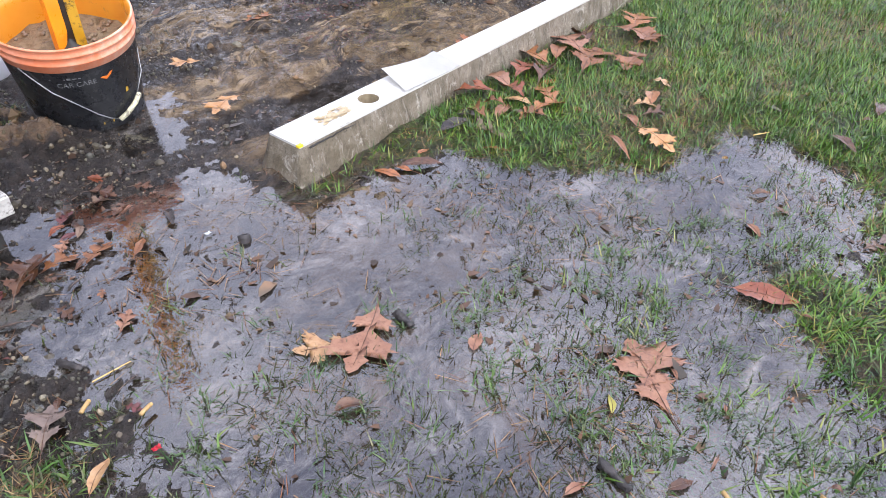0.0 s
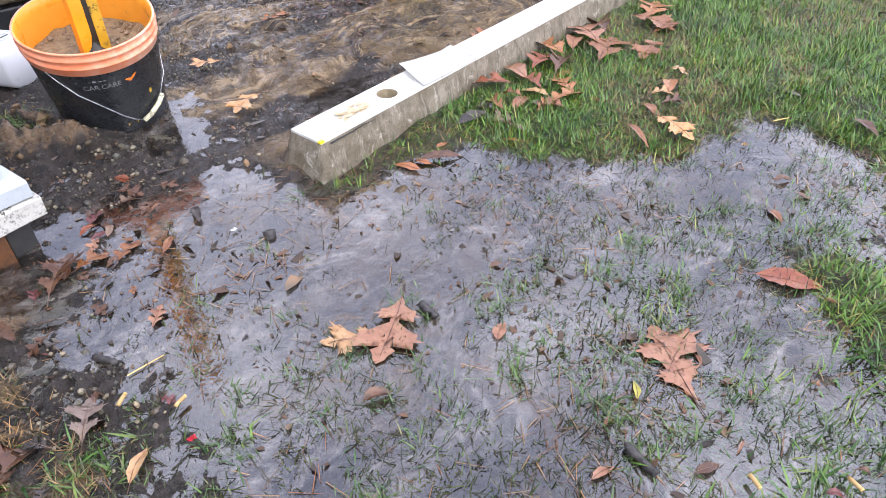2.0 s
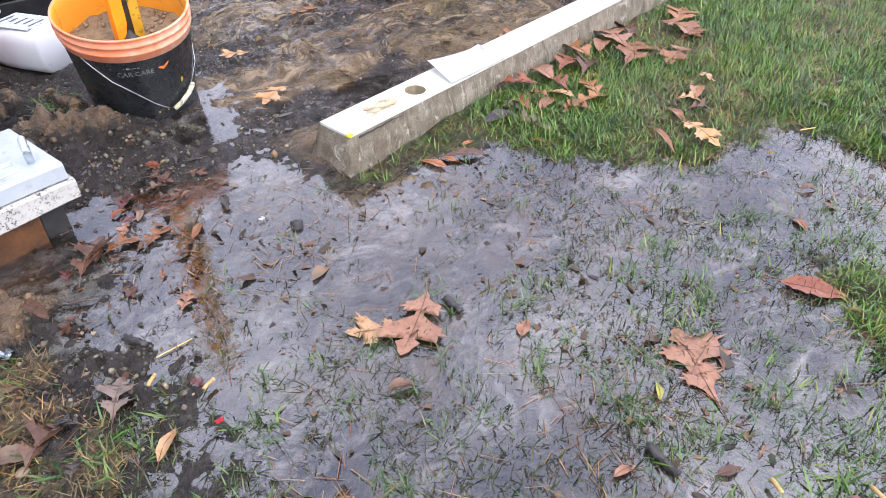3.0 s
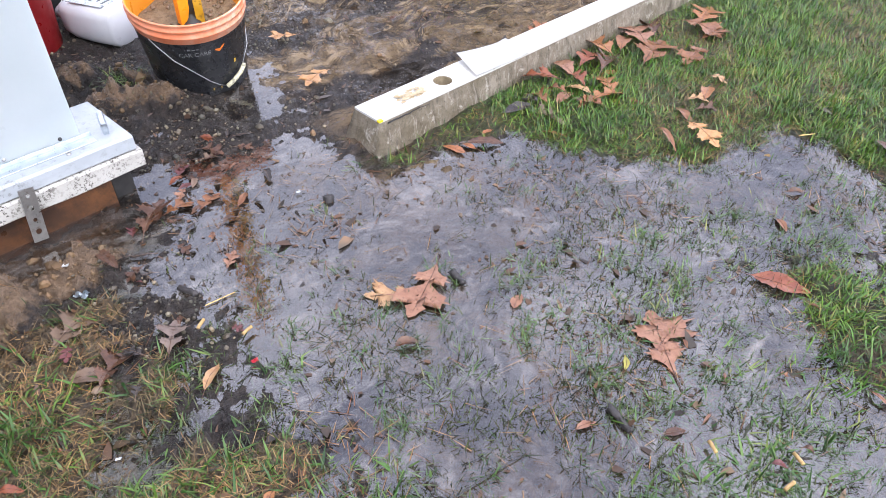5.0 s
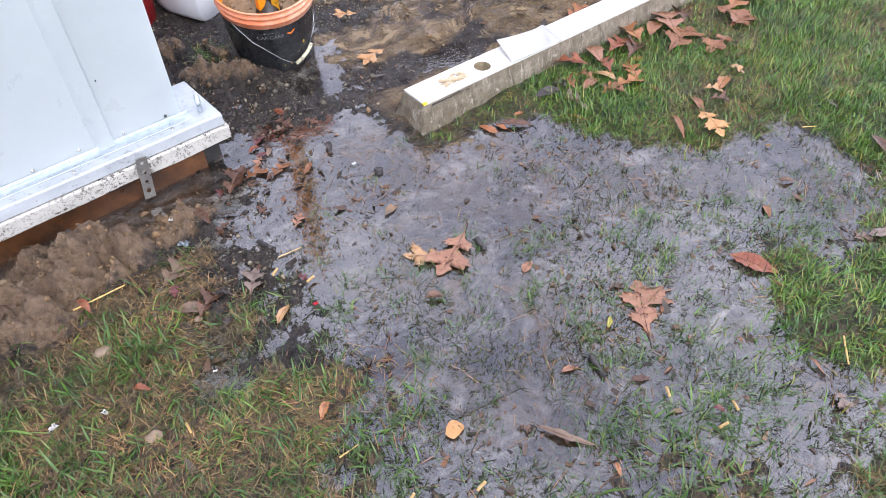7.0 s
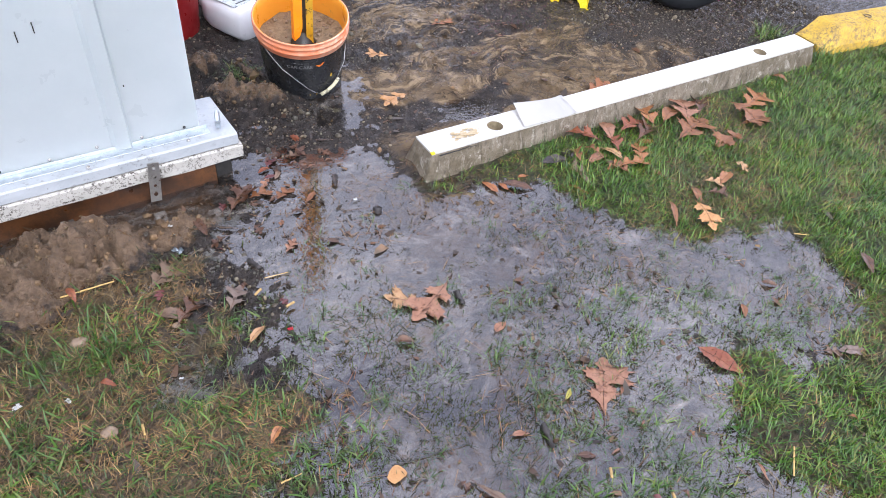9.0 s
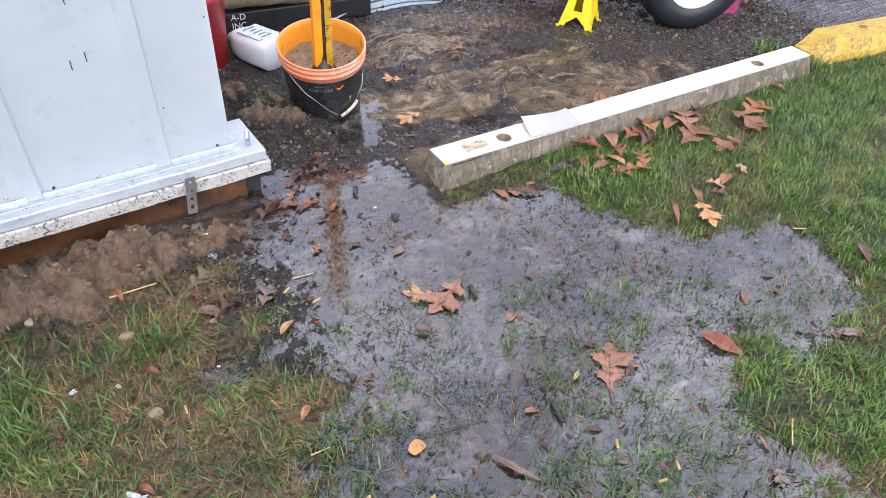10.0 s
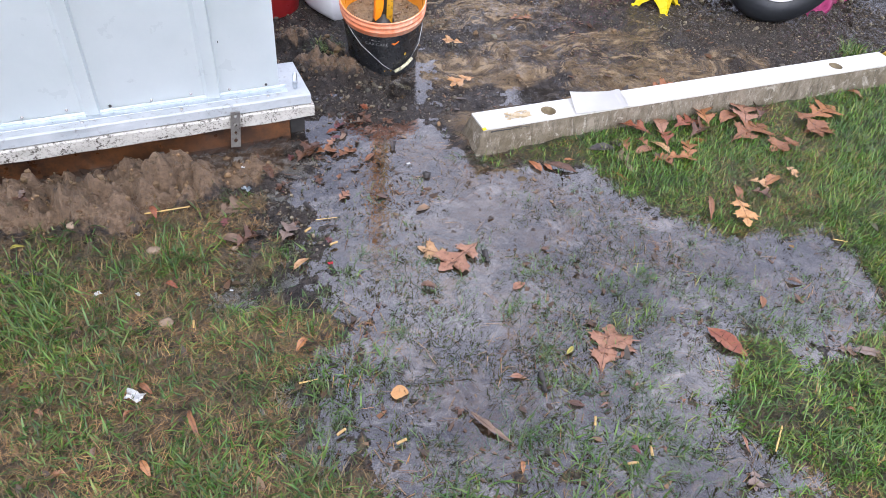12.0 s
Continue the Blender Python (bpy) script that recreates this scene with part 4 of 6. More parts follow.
def jug():
    j = thing("jug", pose(0.520, 2.150, 0.0, 0, 0, 115) @ Matrix.Scale(0.92, 4), "white plastic jug with grey label lying on its side", "jug")
    bm = bmesh.new()
    prof = [(-0.125, 0.072, 0.115), (-0.118, 0.080, 0.128), (-0.03, 0.082, 0.128), (0.04, 0.080, 0.122), (0.085, 0.066, 0.104), (0.118, 0.042, 0.082), (0.132, 0.022, 0.06)]
    rows = []
    for x, w, h in prof:
        ring = []
        for k in range(24):
            a = 2 * math.pi * k / 24
            c, s_ = math.cos(a), math.sin(a)
            e = 0.58
            ring.append(bm.verts.new((x, w * math.copysign(abs(c) ** e, c), 0.066 + (h / 2) * math.copysign(abs(s_) ** e, s_))))
        rows.append(ring)
    for a, b in zip(rows, rows[1:]):
        for i in range(24):
            bm.faces.new((a[i], a[(i + 1) % 24], b[(i + 1) % 24], b[i]))
    bm.faces.new(rows[0][::-1])
    bm.faces.new(rows[-1])
    part("body", bm, M_JUG, j, "", True)
    bm = bmesh.new()
    box(bm, -0.085, 0.055, -0.055, 0.055, 0.1285, 0.1315, 0.001)
    label = part("label", bm, M_LABEL, j, "worn grey label with dark print")
    for k in range(5):
        bm = bmesh.new()
        w = (0.06, 0.04, 0.05, 0.03, 0.06)[k]
        box(bm, -0.07 + 0.026 * k, -0.063 + 0.026 * k, -w / 2, w / 2, 0.1316, 0.1322)
        part("print_bar", bm, M_INK, label)
    bm = bmesh.new()
    lathe(bm, [(0.0001, 0.03), (0.019, 0.03), (0.02, 0.0), (0.014, -0.004)], 20, pose(0.130, 0, 0.062, 0, 90, 0))
    part("cap", bm, M_JUG, j, "", True)
    return j


jug()


def black_crate():
    c = thing("crate", pose(0.72, 2.56, 0.01, 0, 0, -4), "black plastic crate with white lettering under a carpet roll", "crate")
    bm = bmesh.new()
    box(bm, -0.42, 0.42, -0.16, 0.16, 0.0, 0.085, 0.006)
    part("body", bm, M_BLACKPLASTIC, c)
    for words, z in (("A-D", 0.066), ("INC", 0.030)):
        bm = flat_text(words, 0.036)
        bmesh.ops.transform(bm, matrix=pose(-0.175, -0.1612, z, 90, 0, 0), verts=bm.verts)
        part("lettering", bm, M_RIM, c, "white lettering " + words)
    return c


black_crate()


def carpet_roll():
    bm = bmesh.new()
    rows = []
    n = 60
    for i in range(n + 1):
        u = i / n
        x = 0.28 + 0.86 * u
        r = 0.062 * (1 - 0.35 * max(0, (u - 0.75) / 0.25) ** 2)
        ring = []
        for k in range(28):
            a = 2 * math.pi * k / 28
            rr = r * (1 + 0.07 * noise.noise(Vector((x * 14, math.cos(a) * 3, math.sin(a) * 3))) + 0.03 * noise.noise(Vector((x * 60, math.cos(a) * 12, math.sin(a) * 12))))
            ring.append(bm.verts.new((x, 2.475 - 0.05 * (u - 0.5) + 1.5 * rr * math.cos(a), 0.150 + rr * math.sin(a) + 0.010 * math.sin(6 * u))))
        rows.append(ring)
    for a, b in zip(rows, rows[1:]):
        for k in range(28):
            bm.faces.new((a[k], a[(k + 1) % 28], b[(k + 1) % 28], b[k]))
    bm.faces.new(rows[0])
    bm.faces.new(rows[-1][::-1])
    return single("carpet_roll", bm, M_CARPET, Matrix(), "rolled beige shaggy carpet lying on a black crate", "carpet", smooth=True)


carpet_roll()


def striped_mat():
    me = bpy.data.meshes.new("striped_mat")
    bm = bmesh.new()
    nu, nv = 70, 26
    grid = []
    for j in range(nv + 1):
        row = []
        for i in range(nu + 1):
            u, v = i / nu, j / nv
            x = 0.92 + 1.15 * u + 0.02 * math.sin(9 * v)
            y = 2.36 + 0.03 * math.sin(7 * u) + 0.34 * v + 0.05 * u
            z = 0.012 + 0.07 * step(v, 0.05, 0.8) * (1 - 0.6 * u) + 0.020 * (1 - v * 0.5) * max(0, math.sin(16 * u + 1.2 * v)) * math.exp(-((u - 0.12) / 0.16) ** 2) + 0.004 * math.sin(21 * u + 3 * v)
            row.append(bm.verts.new((x, y, z)))
        grid.append(row)
    for j in range(nv):
        for i in range(nu):
            f = bm.faces.new((grid[j][i], grid[j][i + 1], grid[j + 1][i + 1], grid[j + 1][i]))
            f.material_index = 1 if j % 4 == 2 else 0
            f.smooth = True
    bm.to_mesh(me)
    bm.free()
    me.materials.append(M_MAT_GREY)
    me.materials.append(M_MAT_DARK)
    ob = new("striped_mat", me)
    mod = ob.modifiers.new("thickness", "SOLIDIFY")
    mod.thickness = 0.004
    return tagged(ob, "grey-blue striped fabric mat, rumpled on wet ground", "mat")


striped_mat()


# ---- the trailer, its wheel and the jack stand ----
def jack_stand():
    s = thing("jack_stand", pose(1.962, 1.898, 0.010, 0, 0, 33.4), "bright yellow pressed-steel jack stand", "jack stand")
    half, top_half, h = 0.078, 0.024, 0.24
    for k in range(4):
        bm = bmesh.new()
        ring = [(-half, 0), (-half + 0.026, 0), (-half + 0.036, 0.020), (0.0, 0.052), (half - 0.036, 0.020), (half - 0.026, 0), (half, 0), (top_half, h), (-top_half, h)]
        verts = [bm.verts.new((x, -half + (half - top_half) * z / h, z)) for x, z in ring]
        if k % 2:
            win = [(-0.020, 0.075), (0.020, 0.075), (0.012, 0.165), (-0.012, 0.165)]
            wv = [bm.verts.new((x, -half + (half - top_half) * z / h, z)) for x, z in win]
            for loop in ((verts[0], verts[1], verts[2], wv[0], wv[3], verts[8]), (verts[2], verts[3], wv[0]), (verts[3], wv[1], wv[0]), (verts[3], verts[4], wv[1]),
                         (verts[4], verts[5], verts[6], verts[7], wv[2], wv[1]), (verts[8], wv[3], wv[2], verts[7])):
                bm.faces.new(loop)
        else:
            bm.faces.new(verts)
        bmesh.ops.triangulate(bm, faces=bm.faces[:])
        bmesh.ops.solidify(bm, geom=bm.faces[:], thickness=0.003)
        bmesh.ops.transform(bm, matrix=pose(0, 0, 0, 0, 0, 90 * k), verts=bm.verts)
        part("side_plate", bm, M_YELLOW, s)
    for sx in (-1, 1):
        for sy in (-1, 1):
            bm = bmesh.new()
            box(bm, sx * half - 0.008, sx * half + 0.008, sy * half - 0.008, sy * half + 0.008, -0.004, 0.008, 0.002)
            part("foot", bm, M_YELLOW, s)
    bm = bmesh.new()
    lathe(bm, [(0.022, 0.21), (0.022, 0.26), (0.016, 0.262), (0.016, 0.36), (0.026, 0.365), (0.026, 0.378), (0.0001, 0.38)], 20)
    part("post", bm, M_YELLOW, s, "", True)
    return s


jack_stand()


def trailer():
    t = thing("trailer", pose(2.415, 1.725, 0.006, 0, 0, -24), "trailer with dark chassis and white-rimmed wheel", "trailer")
    # wheel
    wheel_m = pose(0, -0.02, 0.25, 90, 0, 0)
    bm = bmesh.new()
    lathe(bm, [(0.135, 0.085), (0.150, 0.098), (0.185, 0.104), (0.222, 0.096), (0.238, 0.080), (0.2385, 0.076), (0.241, 0.074), (0.247, 0.050), (0.250, 0.0), (0.247, -0.050), (0.238, -0.080), (0.222, -0.096), (0.185, -0.104), (0.15, -0.098), (0.135, -0.085)], 72, wheel_m)
    tyre = part("tyre", bm, M_TYRE, t, "wet black rubber tyre", True)
    bm = bmesh.new()
    lathe(bm, [(0.139, 0.088), (0.142, 0.094), (0.136, 0.096), (0.128, 0.086), (0.118, 0.058), (0.075, 0.052), (0.045, 0.062), (0.0001, 0.062)], 56, wheel_m)
    rim = part("rim", bm, M_RIM, tyre, "white painted wheel rim", True)
    for k in range(5):
        a = 2 * math.pi * k / 5
        bm = bmesh.new()
        lathe(bm, [(0.0001, 0.072), (0.008, 0.072), (0.010, 0.052)], 6, wheel_m @ pose(0.056 * math.cos(a), 0.056 * math.sin(a), 0))
        part("wheel_nut", bm, M_STEEL, tyre)
    bm = bmesh.new()
    tube(bm, [(0, 0.05, 0.25), (0, 1.3, 0.25)], 0.03, 12)
    part("axle", bm, M_DARKSTEEL, t)
    bm = bmesh.new()
    box(bm, -1.0, 1.3, 0.05, 1.3, 0.40, 0.47, 0.01)
    part("chassis", bm, M_DARKSTEEL, t)
    bm = bmesh.new()
    box(bm, -1.0, 1.3, 0.03, 1.32, 0.472, 0.62, 0.01)
    part("bed", bm, M_DARKSTEEL, t)
    return t


trailer()


def pink_tarp(name, path, drop, label):
    """A stiff crumpled sheet hanging along a line to the ground."""
    bm = bmesh.new()
    nu, nv = 40, 14
    pts = [Vector(p) for p in path]
    grid = []
    for j in range(nv + 1):
        row = []
        for i in range(nu + 1):
            u, v = i / nu, j / nv
            f = u * (len(pts) - 1)
            k = min(int(f), len(pts) - 2)
            p = pts[k].lerp(pts[k + 1], f - k)
            fold = 0.022 * math.sin(13 * u + 2 * v) + 0.012 * noise.noise(Vector((u * 7, v * 5, 3)))
            row.append(bm.verts.new((p.x + drop[0] * v + fold * 0.5, p.y + drop[1] * v + fold, max(0.012, p.z + drop[2] * v + 0.01 * math.sin(17 * u)))))
        grid.append(row)
    for a, b in zip(grid, grid[1:]):
        for i in range(nu):
            bm.faces.new((a[i], a[i + 1], b[i + 1], b[i]))
    bmesh.ops.solidify(bm, geom=bm.faces[:], thickness=0.003)
    return single(name, bm, M_PINK, Matrix(), label, "tarp", smooth=True)


pink_tarp("pink_tarp", [(2.61, 1.63, 0.02), (2.84, 1.70, 0.02), (3.12, 1.80, 0.02)], (0.06, 0.20, 0.13), "crumpled pink tarp lying beside the trailer wheel")
pink_tarp("pink_tarp", [(1.75, 2.24, 0.03), (2.05, 2.17, 0.03), (2.35, 2.08, 0.03)], (0.02, 0.10, 0.10), "dull pink tarp edge on wet ground under the trailer")


# ---- grass, needles and pebbles: stuff ----
rng = np.random.default_rng(7)


def blades(name, x, y, z, length, width, lean, curve, material, label, category, heading=None):
    """Many thin tapering blades in one mesh."""
    n = len(x)
    a = rng.uniform(0, 2 * np.pi, n) if heading is None else heading
    dx, dy = np.cos(a), np.sin(a)
    levels, taper, co = (0.0, 0.55, 1.0), (1.0, 0.85, 0.08), []
    px, py, pz = x.copy(), y.copy(), z.copy()
    last = 0.0
    for s, share in zip(levels, taper):
        th = lean + curve * s
        px, py, pz = px + (s - last) * length * np.sin(th) * dx, py + (s - last) * length * np.sin(th) * dy, pz + (s - last) * length * np.cos(th)
        last = s
        w = width * share / 2
        for sg in (-1, 1):
            co.append(np.stack((px - sg * w * dy, py + sg * w * dx, pz), -1))
    co = np.stack(co, 1).reshape(-1, 3)
    base = np.arange(n)[:, None, None] * 6
    quads = np.array([[0, 1, 3, 2], [2, 3, 5, 4]])[None]
    me = bpy.data.meshes.new(name)
    raw_mesh(me, co, (base + quads).reshape(-1, 4))
    me.materials.append(material)
    return tagged(new(name, me), label, category, kind="stuff")


def scatter(n, x0, x1, y0, y1):
    return rng.uniform(x0, x1, n), rng.uniform(y0, y1, n)


def seen_side(x, y):
    """The part of the lawn that lies before the camera."""
    return np.where((y > 0.5 * x - 1.30) & (x < 3.1) & (x > -0.85), 1.0, 0.12)


ISLETS = [(1.03, 0.15, 0.07), (0.94, 0.09, 0.06), (0.71, 0.10, 0.055), (0.60, 0.21, 0.035), (0.66, 0.00, 0.07), (0.56, 0.02, 0.07), (0.47, 0.09, 0.05), (0.40, 0.14, 0.035), (0.52, 0.24, 0.03),
          (0.24, 0.06, 0.05), (0.77, 0.33, 0.025), (0.85, 0.33, 0.03), (0.93, 0.46, 0.03), (0.81, 0.46, 0.025), (0.70, 0.19, 0.03), (0.56, 0.32, 0.025), (0.17, 0.38, 0.04), (0.05, 0.42, 0.05), (0.08, 0.51, 0.05), (0.03, 0.59, 0.04), (0.05, 0.80, 0.035), (0.19, 0.69, 0.03)]


def islets(x, y):
    """How close a spot lies to a grassy islet in the puddle."""
    return np.clip(sum(1.3 * blob(x, y, *spot) for spot in ISLETS), 0, 1)


def worn_spots(x, y):
    spots = ((2.28, 0.5, 0.11), (1.93, 0.56, 0.08), (2.5, 0.42, 0.14), (1.83, 0.44, 0.07), (1.40, 0.03, 0.10), (1.44, 0.77, 0.06))
    return np.clip(sum(blob(x, y, *spot) for spot in spots) + 0.8 * step(fbm(x, y, 3.3, 3, 53), 0.54, 0.68), 0, 1)


def bald_spots(x, y):
    spots = ((-0.25, 0.53, 0.05), (-0.23, 0.63, 0.05), (-0.23, 0.39, 0.045), (-0.08, 0.69, 0.05), (-0.05, 0.57, 0.035), (-0.05, 0.82, 0.05), (-0.33, 0.78, 0.03))
    return np.clip(sum(blob(x, y, *spot) for spot in spots), 0, 1)


def lawn_grass():
    x, y = scatter(900000, -0.95, 3.15, -0.85, 1.12)
    z, lawn, sand, silt, tar, sd = zones(x, y)
    right = step(x + 0.1 * y, 0.62, 0.85)
    patch = step(fbm(x, y, 8, 3, 50), 0.30, 0.55)
    tuft = step(fbm(x, y, 24, 3, 57), 0.40, 0.56)
    bald = np.clip(0.7 * step(fbm(x, y, 7, 3, 51), 0.52, 0.62) + bald_spots(x, y), 0, 1)
    dense = lawn * (right * (0.36 + 0.40 * patch + 0.50 * tuft * (0.5 + 0.5 * patch)) + (1 - right) * (1 - 0.80 * bald) * (0.24 + 0.85 * tuft * (0.35 + 0.65 * patch)))
    dense = dense * (1 - 0.60 * worn_spots(x, y) * right)
    dense = dense * (1 - 0.45 * right * step(0.45 - y, 0.0, 0.35) * (1 - tuft))
    shoreline = step(-sd + 0.16 * (fbm(x, y, 19, 3, 58) - 0.5), -0.015, 0.07)
    dense = dense * seen_side(x, y) * shoreline * (1 - 0.9 * step(x, 0.66, 0.70) * step(y, 1.035, 1.05) * (1 - step(x, 2.53, 2.56)))
    marsh = step(0.26 - y + 0.10 * step(x, 0.5, 0.8) - 0.30 * (fbm(x, y, 5, 2, 56) - 0.5), 0.0, 0.20) * step(0.5 * fbm(x, y, 8, 3, 55) + 0.5 * fbm(x, y, 26, 2, 59), 0.44, 0.54)
    edge = step(0.16 - x - 0.30 * (fbm(x, y, 6, 2, 63) - 0.5), 0.0, 0.16) * step(0.86 - y, 0.0, 0.12) * step(0.5 * fbm(x, y, 9, 3, 64) + 0.5 * fbm(x, y, 27, 2, 65), 0.44, 0.54)
    east = step(x + 0.5 * y, 1.30, 1.62) * step(0.5 * fbm(x, y, 10, 3, 66) + 0.5 * fbm(x, y, 27, 2, 67), 0.46, 0.56)
    wet = (sd > -0.08) * np.maximum(np.maximum(0.20 * marsh, 0.42 * edge), np.maximum(0.04 * east, 0.8 * islets(x, y) * (0.2 + 0.7 * tuft)))
    dense = dense * (1 - 0.75 * step(1.16 - x, 0.0, 0.16) * step(y, 0.80, 0.92))
    dense = np.maximum(dense, wet * (y < 0.98))
    z = np.maximum(z, -0.003)
    keep = rng.random(len(x)) < dense
    x, y, z, right, patch = x[keep], y[keep], z[keep], right[keep], patch[keep]
    mix = rng.random(len(x))
    lush = step(fbm(x, y, 7, 3, 54), 0.40, 0.58)
    green = mix < np.where(right > 0.5, 0.74 + 0.20 * lush, 0.22 + 0.42 * lush) * np.where(sd[keep] > 0, 0.55, 1.0)
    turfy, west = green & (right > 0.5), green & (right <= 0.5)
    for pick, name, material, lean, wide, base, span, label in ((turfy, "grass", M_GRASS, 0.90, 1.30, 0.009, 0.036, "short wet green lawn grass beside the puddle"),
                                                               (west, "coarse_grass", M_COARSE, 0.95, 1.75, 0.014, 0.040, "coarse dark green grass on muddy soil"),
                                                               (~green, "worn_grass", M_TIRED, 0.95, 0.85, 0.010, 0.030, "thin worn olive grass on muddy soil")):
        px, py, pz = x[pick], y[pick], z[pick]
        n = len(px)
        tall = 0.65 + 0.7 * fbm(px, py, 6, 2, 52)
        length = (base + span * rng.random(n) ** 1.5) * tall
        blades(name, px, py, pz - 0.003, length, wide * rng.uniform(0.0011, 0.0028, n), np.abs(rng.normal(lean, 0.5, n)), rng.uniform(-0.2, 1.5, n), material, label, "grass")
    x, y = scatter(420000, -1.0, 3.3, -1.0, 1.04)
    z, lawn, sand, silt, tar, sd = zones(x, y)
    right = step(x + 0.1 * y, 0.62, 0.85)
    dry = step(fbm(x, y, 4, 3, 60), 0.42, 0.62)
    bare = bald_spots(x, y)
    keep = rng.random(len(x)) < lawn * seen_side(x, y) * (right * (0.05 + 0.13 * dry + 0.55 * worn_spots(x, y)) + (1 - right) * (0.40 + 0.50 * dry) * (1 - 0.5 * bare)) * step(-sd + 0.10 * (1 - right) * (fbm(x, y, 14, 3, 68) - 0.4), -0.04, 0.05)
    x, y, z = x[keep], y[keep], z[keep]
    n = len(x)
    blades("dry_grass", x, y, z + 0.001, 0.008 + 0.034 * rng.random(n) ** 2, rng.uniform(0.0006, 0.0015, n), rng.uniform(0.8, 1.5, n), rng.uniform(-0.1, 0.4, n), M_STRAW, "dry straw-coloured thatch among the lawn", "grass")


lawn_grass()


def puddle_grass():
    cx, cy = scatter(3000, 0.0, 1.7, -0.5, 1.0)
    _, _, _, _, _, sd = zones(cx, cy)
    low = step(0.66 - cy + 0.12 * step(cx, 0.8, 1.1), 0.0, 0.45)
    ok = (sd > 0.0) & (rng.random(3000) < 0.035 + 0.26 * low * step(fbm(cx, cy, 5, 2, 70), 0.42, 0.6) + 0.04 * step(cx, 1.0, 1.25))
    cx, cy = cx[ok], cy[ok]
    tufts = [(0.61, 0.556), (0.54, 0.628), (0.45, 0.532), (0.927, 0.462), (0.852, 0.331), (0.81, 0.457), (0.947, 0.646), (1.024, 0.612), (0.698, 0.195), (0.528, 0.244), (0.767, 0.332), (0.562, 0.322),
             (0.684, 0.55), (0.478, 0.646), (0.24, 0.736), (0.144, 0.828), (0.293, 0.605), (0.349, 0.488), (0.772, 0.995), (0.71, 1.03), (0.83, 0.985), (1.094, 0.39), (0.834, 0.183), (0.98, 0.365), (0.597, 0.512), (0.64, 0.455),
             (0.58, 0.22), (0.058, 0.809), (0.197, 0.696), (0.322, 0.715), (0.105, 0.488), (0.399, 0.465), (0.384, 0.567), (0.244, 0.505), (0.757, 0.56), (1.133, 0.524)]
    cx, cy = np.append(cx, [p[0] for p in tufts]), np.append(cy, [p[1] for p in tufts])
    per = 34
    k = np.repeat(np.arange(len(cx)), per)
    r = np.abs(rng.normal(0, 0.020, len(k))) * rng.uniform(0.5, 1.7, len(cx))[k]
    a = rng.uniform(0, 6.283, len(k))
    x, y = cx[k] + r * np.cos(a), cy[k] + r * np.sin(a)
    n = len(x)
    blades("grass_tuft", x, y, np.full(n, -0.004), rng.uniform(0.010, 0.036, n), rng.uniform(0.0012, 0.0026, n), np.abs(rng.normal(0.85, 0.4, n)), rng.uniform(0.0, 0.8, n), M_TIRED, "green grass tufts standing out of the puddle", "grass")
    x, y = scatter(150000, -0.2, 1.75, -0.5, 1.2)
    z, lawn, sand, silt, tar, sd = zones(x, y)
    clump = step(0.5 * fbm(x, y, 9, 3, 71) + 0.5 * fbm(x, y, 26, 2, 73), 0.45, 0.58)
    low = step(0.85 - y, -0.1, 0.35)
    keep = (sd > -0.07) & (rng.random(len(x)) < (0.008 + 0.60 * clump ** 2) * (0.22 + 0.70 * low) * (1 - 0.5 * step(x, 0.95, 1.15)) * (1 - 0.7 * blob(x, y, 0.56, 0.44, 0.10)) * (1 - 0.7 * blob(x, y, 0.22, 0.26, 0.08)) * (1 - 0.6 * blob(x, y, 0.86, 0.24, 0.09)))
    x, y, z = x[keep], y[keep], z[keep]
    n = len(x)
    blades("drowned_grass", x, y, np.maximum(z, -0.002), 0.008 + 0.028 * rng.random(n) ** 2, rng.uniform(0.0009, 0.0024, n), rng.uniform(0.6, 1.5, n), rng.uniform(-0.6, 1.0, n), M_DROWNED, "dark drowned grass blades lying in muddy water", "grass")
    x, y = scatter(9000, -0.3, 1.6, -0.4, 1.15)
    z, lawn, sand, silt, tar, sd = zones(x, y)
    keep = rng.random(len(x)) < 0.08 + 0.4 * step(fbm(x, y, 6, 2, 72), 0.50, 0.62) + 0.5 * blob(x, y, 0.14, 0.45, 0.12) + 0.6 * blob(x, y, 0.62, 0.30, 0.05) + 0.6 * blob(x, y, 0.47, 0.27, 0.05)
    x, y, z = x[keep], y[keep], z[keep]
    n = len(x)
    blades("pine_needles", x, y, np.maximum(z, 0.001) + 0.0015, rng.uniform(0.02, 0.055, n), rng.uniform(0.0009, 0.0014, n), rng.uniform(1.45, 1.57, n), rng.uniform(-0.05, 0.12, n), M_NEEDLE, "brown pine needles and straw floating about", "needles")
    x, y = scatter(700, 2.45, 2.75, 1.00, 1.16)
    keep = rng.random(700) < blob(x, y, 2.62, 1.07, 0.07)
    x, y = x[keep], y[keep]
    x2, y2 = rng.normal(2.55, 0.05, 160), rng.normal(1.30, 0.03, 160)
    x, y = np.append(x, x2), np.append(y, y2)
    n = len(x)
    blades("grass_tuft", x, y, np.full(n, 0.01), rng.uniform(0.04, 0.09, n), rng.uniform(0.002, 0.0035, n), np.abs(rng.normal(0.4, 0.3, n)), rng.uniform(0.2, 1.2, n), M_GRASS, "long green grass tuft at the yellow wheel stop", "grass")
    x, y = rng.normal(0.43, 0.03, 120), rng.normal(1.78, 0.03, 120)
    n = 120
